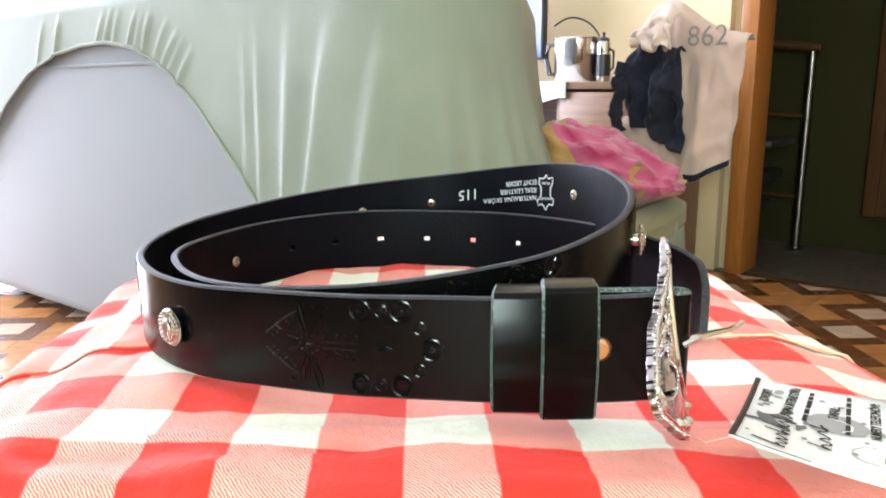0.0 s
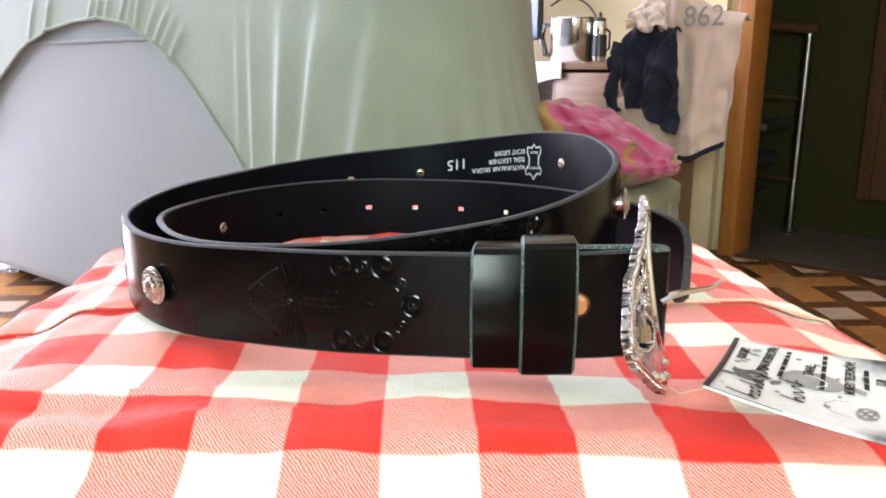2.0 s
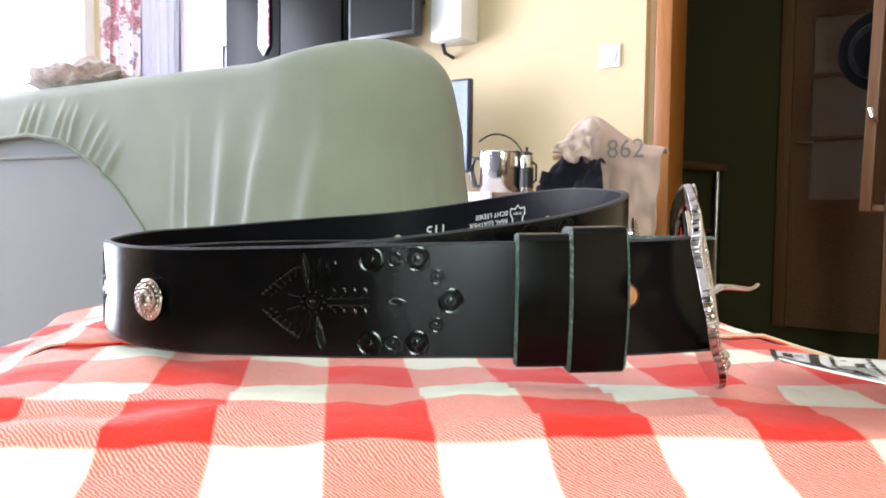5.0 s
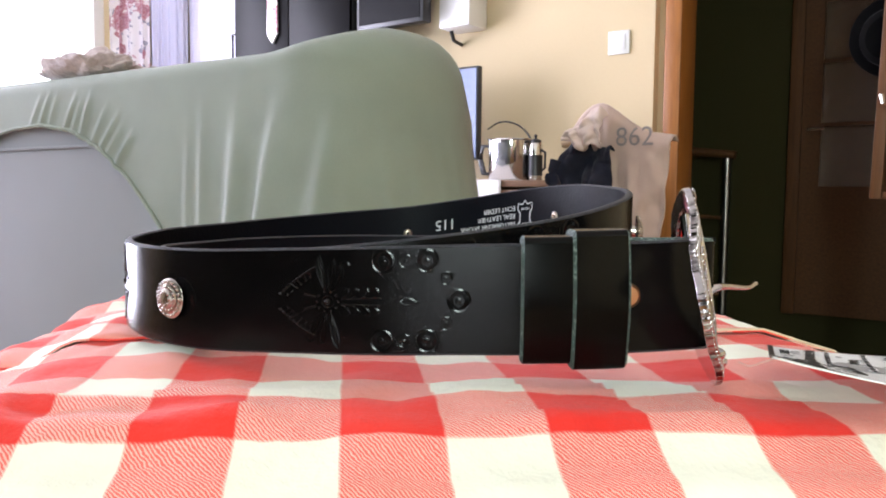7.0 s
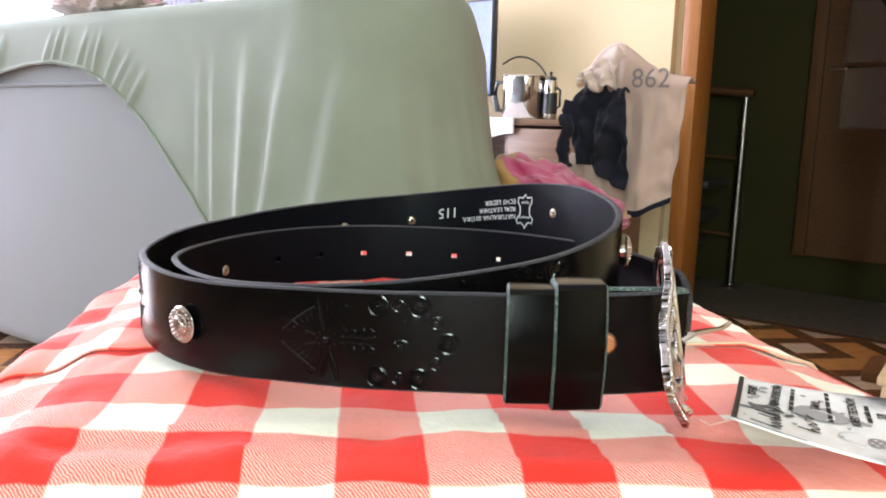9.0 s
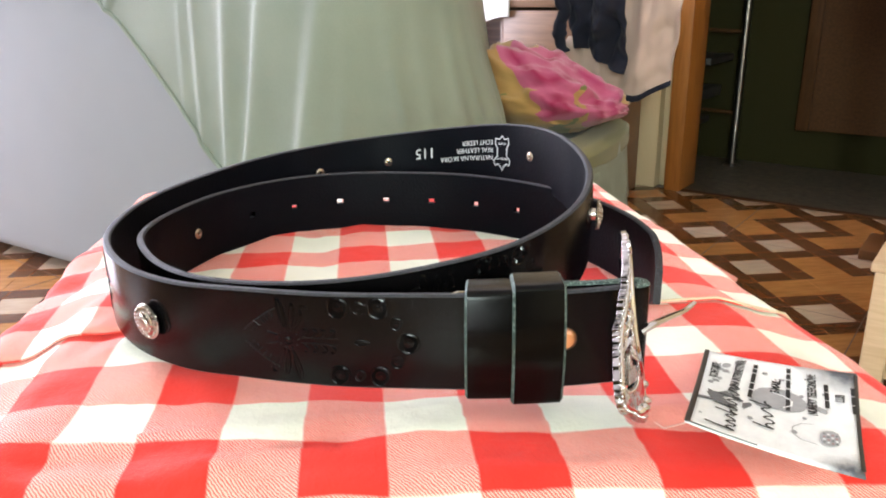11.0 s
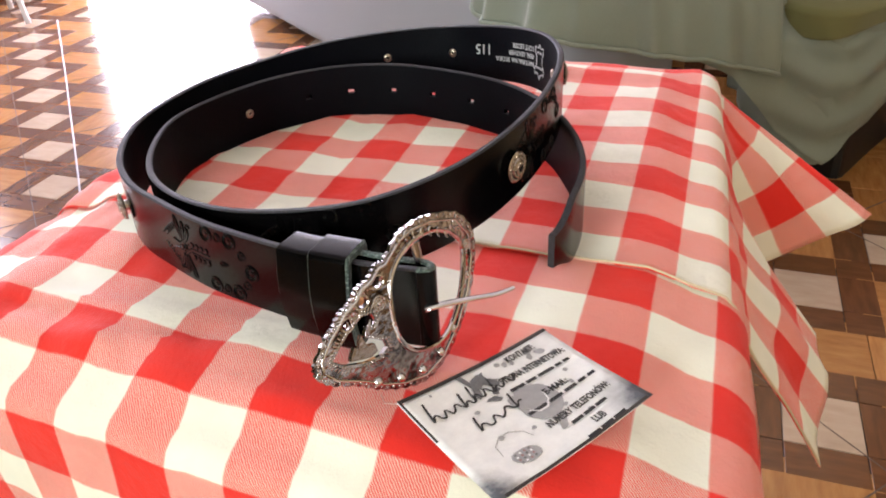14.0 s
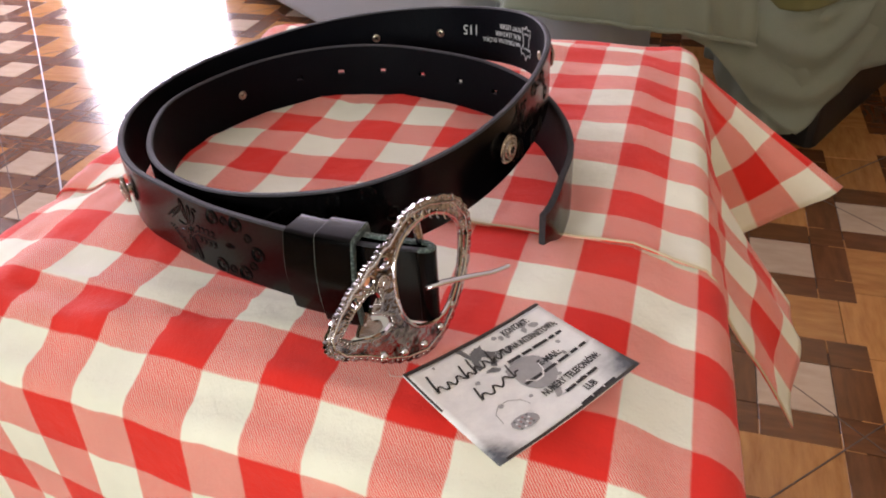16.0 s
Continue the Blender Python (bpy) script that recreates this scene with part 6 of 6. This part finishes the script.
# the dark figure under the top edge, and leaves and drops scattered about
for k, (x, y, rx, ry, turn) in enumerate(((0.365, 0.085, 0.0014, 0.0052, 20), (0.375, 0.20, 0.0016, 0.0042, -25), (0.435, 0.13, 0.0048, 0.0030, 35), (0.475, 0.19, 0.0040, 0.0022, -20), (0.40, 0.14, 0.0022, 0.0030, 0), (0.455, 0.27, 0.0030, 0.0018, 30), (0.41, 0.33, 0.0030, 0.0014, -15))):
    blot(x, y, rx, ry, 13, CARD_MID, 40 + k, turn=turn, rough=0.32)
for k, (x, y, rx, ry, turn) in enumerate(((0.80, 0.10, 0.0030, 0.0018, 20), (0.845, 0.165, 0.0026, 0.0016, -30), (0.77, 0.16, 0.0020, 0.0013, 60), (0.90, 0.235, 0.0018, 0.0012, 0), (0.585, 0.085, 0.0014, 0.0011, 0), (0.62, 0.115, 0.0012, 0.0014, 0), (0.66, 0.135, 0.0010, 0.0010, 0), (0.555, 0.78, 0.0028, 0.0016, 40),
                                          (0.43, 0.68, 0.0012, 0.0008, 0), (0.505, 0.63, 0.0013, 0.0009, 0), (0.26, 0.62, 0.0014, 0.0010, 0), (0.80, 0.53, 0.0010, 0.0012, 0), (0.84, 0.42, 0.0012, 0.0010, 0), (0.28, 0.36, 0.0012, 0.0009, 0), (0.66, 0.66, 0.0011, 0.0008, 0), (0.72, 0.80, 0.0010, 0.0008, 0), (0.16, 0.07, 0.0006, 0.0006, 0))):
    blot(x, y, rx, ry, 11, CARD_GREY, 20 + k, turn=turn)
# the patterned basket with its thin handle
blot(0.285, 0.825, 0.0066, 0.0034, 12, CARD_GREY, 61, turn=-8, rough=0.10)
for k in range(16):
    blot(0.235 + 0.027 * (k % 4), 0.79 + 0.024 * (k // 4), 0.0006, 0.0005, 5, (CARD_MID, CARD, CARD_ROSE)[k % 3], 90 + k, proud=0.0006)
part("printed_handle", tube(on_card([(0.19, 0.75), (0.20, 0.66), (0.25, 0.61), (0.31, 0.61), (0.37, 0.66), (0.39, 0.73)], 0.0005), 0.00020, 5, flat=0.3), CARD_GREY, tag)
# dark printed border
for pts, wide in ((((0.0, 0.012), (0.25, 0.012), (0.5, 0.012), (0.75, 0.012), (1.0, 0.012)), 0.0010), (((0.05, 0.992), (0.3, 0.992), (0.6, 0.992), (0.97, 0.992)), 0.0007), (((0.006, 0.02), (0.006, 0.2), (0.006, 0.42)), 0.0006)):
    part("printed_border", tube(on_card(pts, 0.00035), wide, 6, flat=0.15), CARD_EDGE, tag, "dark brown printed border")
loop = thing("tag_string", "thin clear plastic string tying the card to the buckle", "string")
start = card_at(0.02, 0.04, 0.0003).translation
part("string", tube([start, start + Vector((-0.004, -0.001, -0.001)), start + Vector((-0.009, -0.001, -0.003)), start + Vector((-0.012, 0.001, -0.002))], 0.00025, 6), plain("clear nylon string", (0.55, 0.32, 0.28), 0.3, 0, 100, 0.05, 0), loop)


# ---- the floor ----
PITCH, PALE = 0.172, 0.110                       # the pattern's pitch and the side of a pale square
E0 = (1.168, 1.938)
floor = thing("floor", "parquet-patterned floor of amber slabs, dark strips and pale squares", "floor", TABLE_AXES, kind="structure")
part("floor_bed", box(UL - 0.2, VF - 0.2, -0.10, UR + 0.2, VB - 0.02, -0.0035), GROUT, floor, m=TABLE_AXES.inverted() @ ROOM, soft=0)
hall = part("floor_hall", box(-3.0, VB, -0.10, 0.6, VH, 0.0025), STONE_DARK, None, "dark speckled stone floor of the hall", ROOM, 0)
tagged(hall, category="floor", kind="structure")


def flat_piece(outline, bevel=0.0005):
    """A thin floor piece with a chamfered rim, top at z = 0."""
    bm = bmesh.new()
    c = Vector((sum(p[0] for p in outline) / len(outline), sum(p[1] for p in outline) / len(outline), 0))
    low = [bm.verts.new((x, y, -0.0034)) for x, y in outline]
    rim = [bm.verts.new((x, y, -0.0008)) for x, y in outline]
    top = []
    for x, y in outline:
        d = c - Vector((x, y, 0))
        top.append(bm.verts.new(Vector((x, y, 0)) + d.normalized() * bevel * 1.4))
    n = len(outline)
    for k in range(n):
        j = (k + 1) % n
        bm.faces.new((low[k], low[j], rim[j], rim[k]))
        bm.faces.new((rim[k], rim[j], top[j], top[k]))
    bm.faces.new(top)
    bmesh.ops.recalc_face_normals(bm, faces=bm.faces)
    return bm


G, A, B = 0.0007, PITCH / 2, PALE / 2


def block(a, b):
    return flat_piece([(-a + G, -b + G), (a - G, -b + G), (a - G, b - G), (-a + G, b - G)], 0.0008)


SQUARE = mesh_of("floor_square", block(B, B), TILE_PALE)
STRIP = mesh_of("floor_strip", block(B, A - B), TILE_DARK)
KNOT = mesh_of("floor_corner", block(A - B, A - B), TILE_DARK)
PLANK = mesh_of("floor_plank", block(A, A), TILE_WOOD)
rest = {"SQUARE": [], "STRIP": [], "KNOT": [], "PLANK": []}
count = 0


def lay(kind, me, u, v, turn, near, z=0.0):
    global count
    if near and count < 296:
        ob = new(me.name.split(".")[0], me)
        ob.parent, ob.matrix_basis = floor, pose(u, v, z, 0, 0, turn)
        count += 1
    else:
        rest[kind].append((me, u, v, turn, z))


def is_pale(i, j):
    """Full diagonals of pale squares alternate with half-filled ones."""
    return (j - i) % 4 == 0 or ((j - i) % 4 == 2 and i % 2 == 0)


for i in range(-40, 24):
    for j in range(-40, 20):
        u, v = E0[0] + i * PITCH, E0[1] + j * PITCH
        at = ROOM.inverted() @ TABLE_AXES @ Vector((u, v, 0))
        if not (UL - 0.1 < at.x < UR + 0.1 and VF - 0.1 < at.y < VB + 0.13):
            continue
        near = (0.25 < u < 1.75 and 0.65 < v < 2.7) or (-1.9 < u < -0.85 and 0.9 < v < 1.7)
        pale = is_pale(i, j)
        if pale:
            lay("SQUARE", SQUARE, u, v, 0, near)
        else:
            lay("PLANK", PLANK, u, v, 0 if (i + (j // 2)) % 2 else 90, near, -0.0005)
        if pale or is_pale(i + 1, j):
            lay("STRIP", STRIP, u + A, v, 90, near)
        if pale or is_pale(i, j + 1):
            lay("STRIP", STRIP, u, v + A, 0, near)
        if pale or is_pale(i + 1, j) or is_pale(i, j + 1) or is_pale(i + 1, j + 1):
            lay("KNOT", KNOT, u + A, v + A, 0, near)

for kind, name in (("SQUARE", "floor_squares"), ("STRIP", "floor_strips"), ("KNOT", "floor_corners"), ("PLANK", "floor_planks")):
    verts, faces = [], []
    for me, u, v, turn, z in rest[kind]:
        m, at = pose(u, v, z, 0, 0, turn), len(verts)
        verts += [m @ p.co for p in me.vertices]
        faces += [[at + k for k in p.vertices] for p in me.polygons]
    me = bpy.data.meshes.new(name)
    me.from_pydata(verts, [], faces)
    me.materials.append({"SQUARE": TILE_PALE, "STRIP": TILE_DARK, "KNOT": TILE_DARK, "PLANK": TILE_WOOD}[kind])
    ob = new(name, me)
    ob.parent = floor
    tagged(ob, kind="stuff")
# the boards' own joints run with the room, askew to the printed pattern
bm = bmesh.new()
star = ROOM.inverted() @ TABLE_AXES @ Vector((E0[0] - 3.5 * PITCH, E0[1] - 6.5 * PITCH, 0))
for k in range(-14, 12):
    a = star.x + k * PITCH * 2.828
    if UL < a < UR:
        box(a - 0.0011, VF, -0.003, a + 0.0011, VB - 0.02, 0.0003, bm=bm)
    b = star.y + k * PITCH * 2.828
    if VF < b < VB - 0.03:
        box(UL, b - 0.0011, -0.003, UR, b + 0.0011, 0.0003, bm=bm)
tagged(part("board_joints", bm, GROUT, floor, m=TABLE_AXES.inverted() @ ROOM, soft=0), kind="stuff")
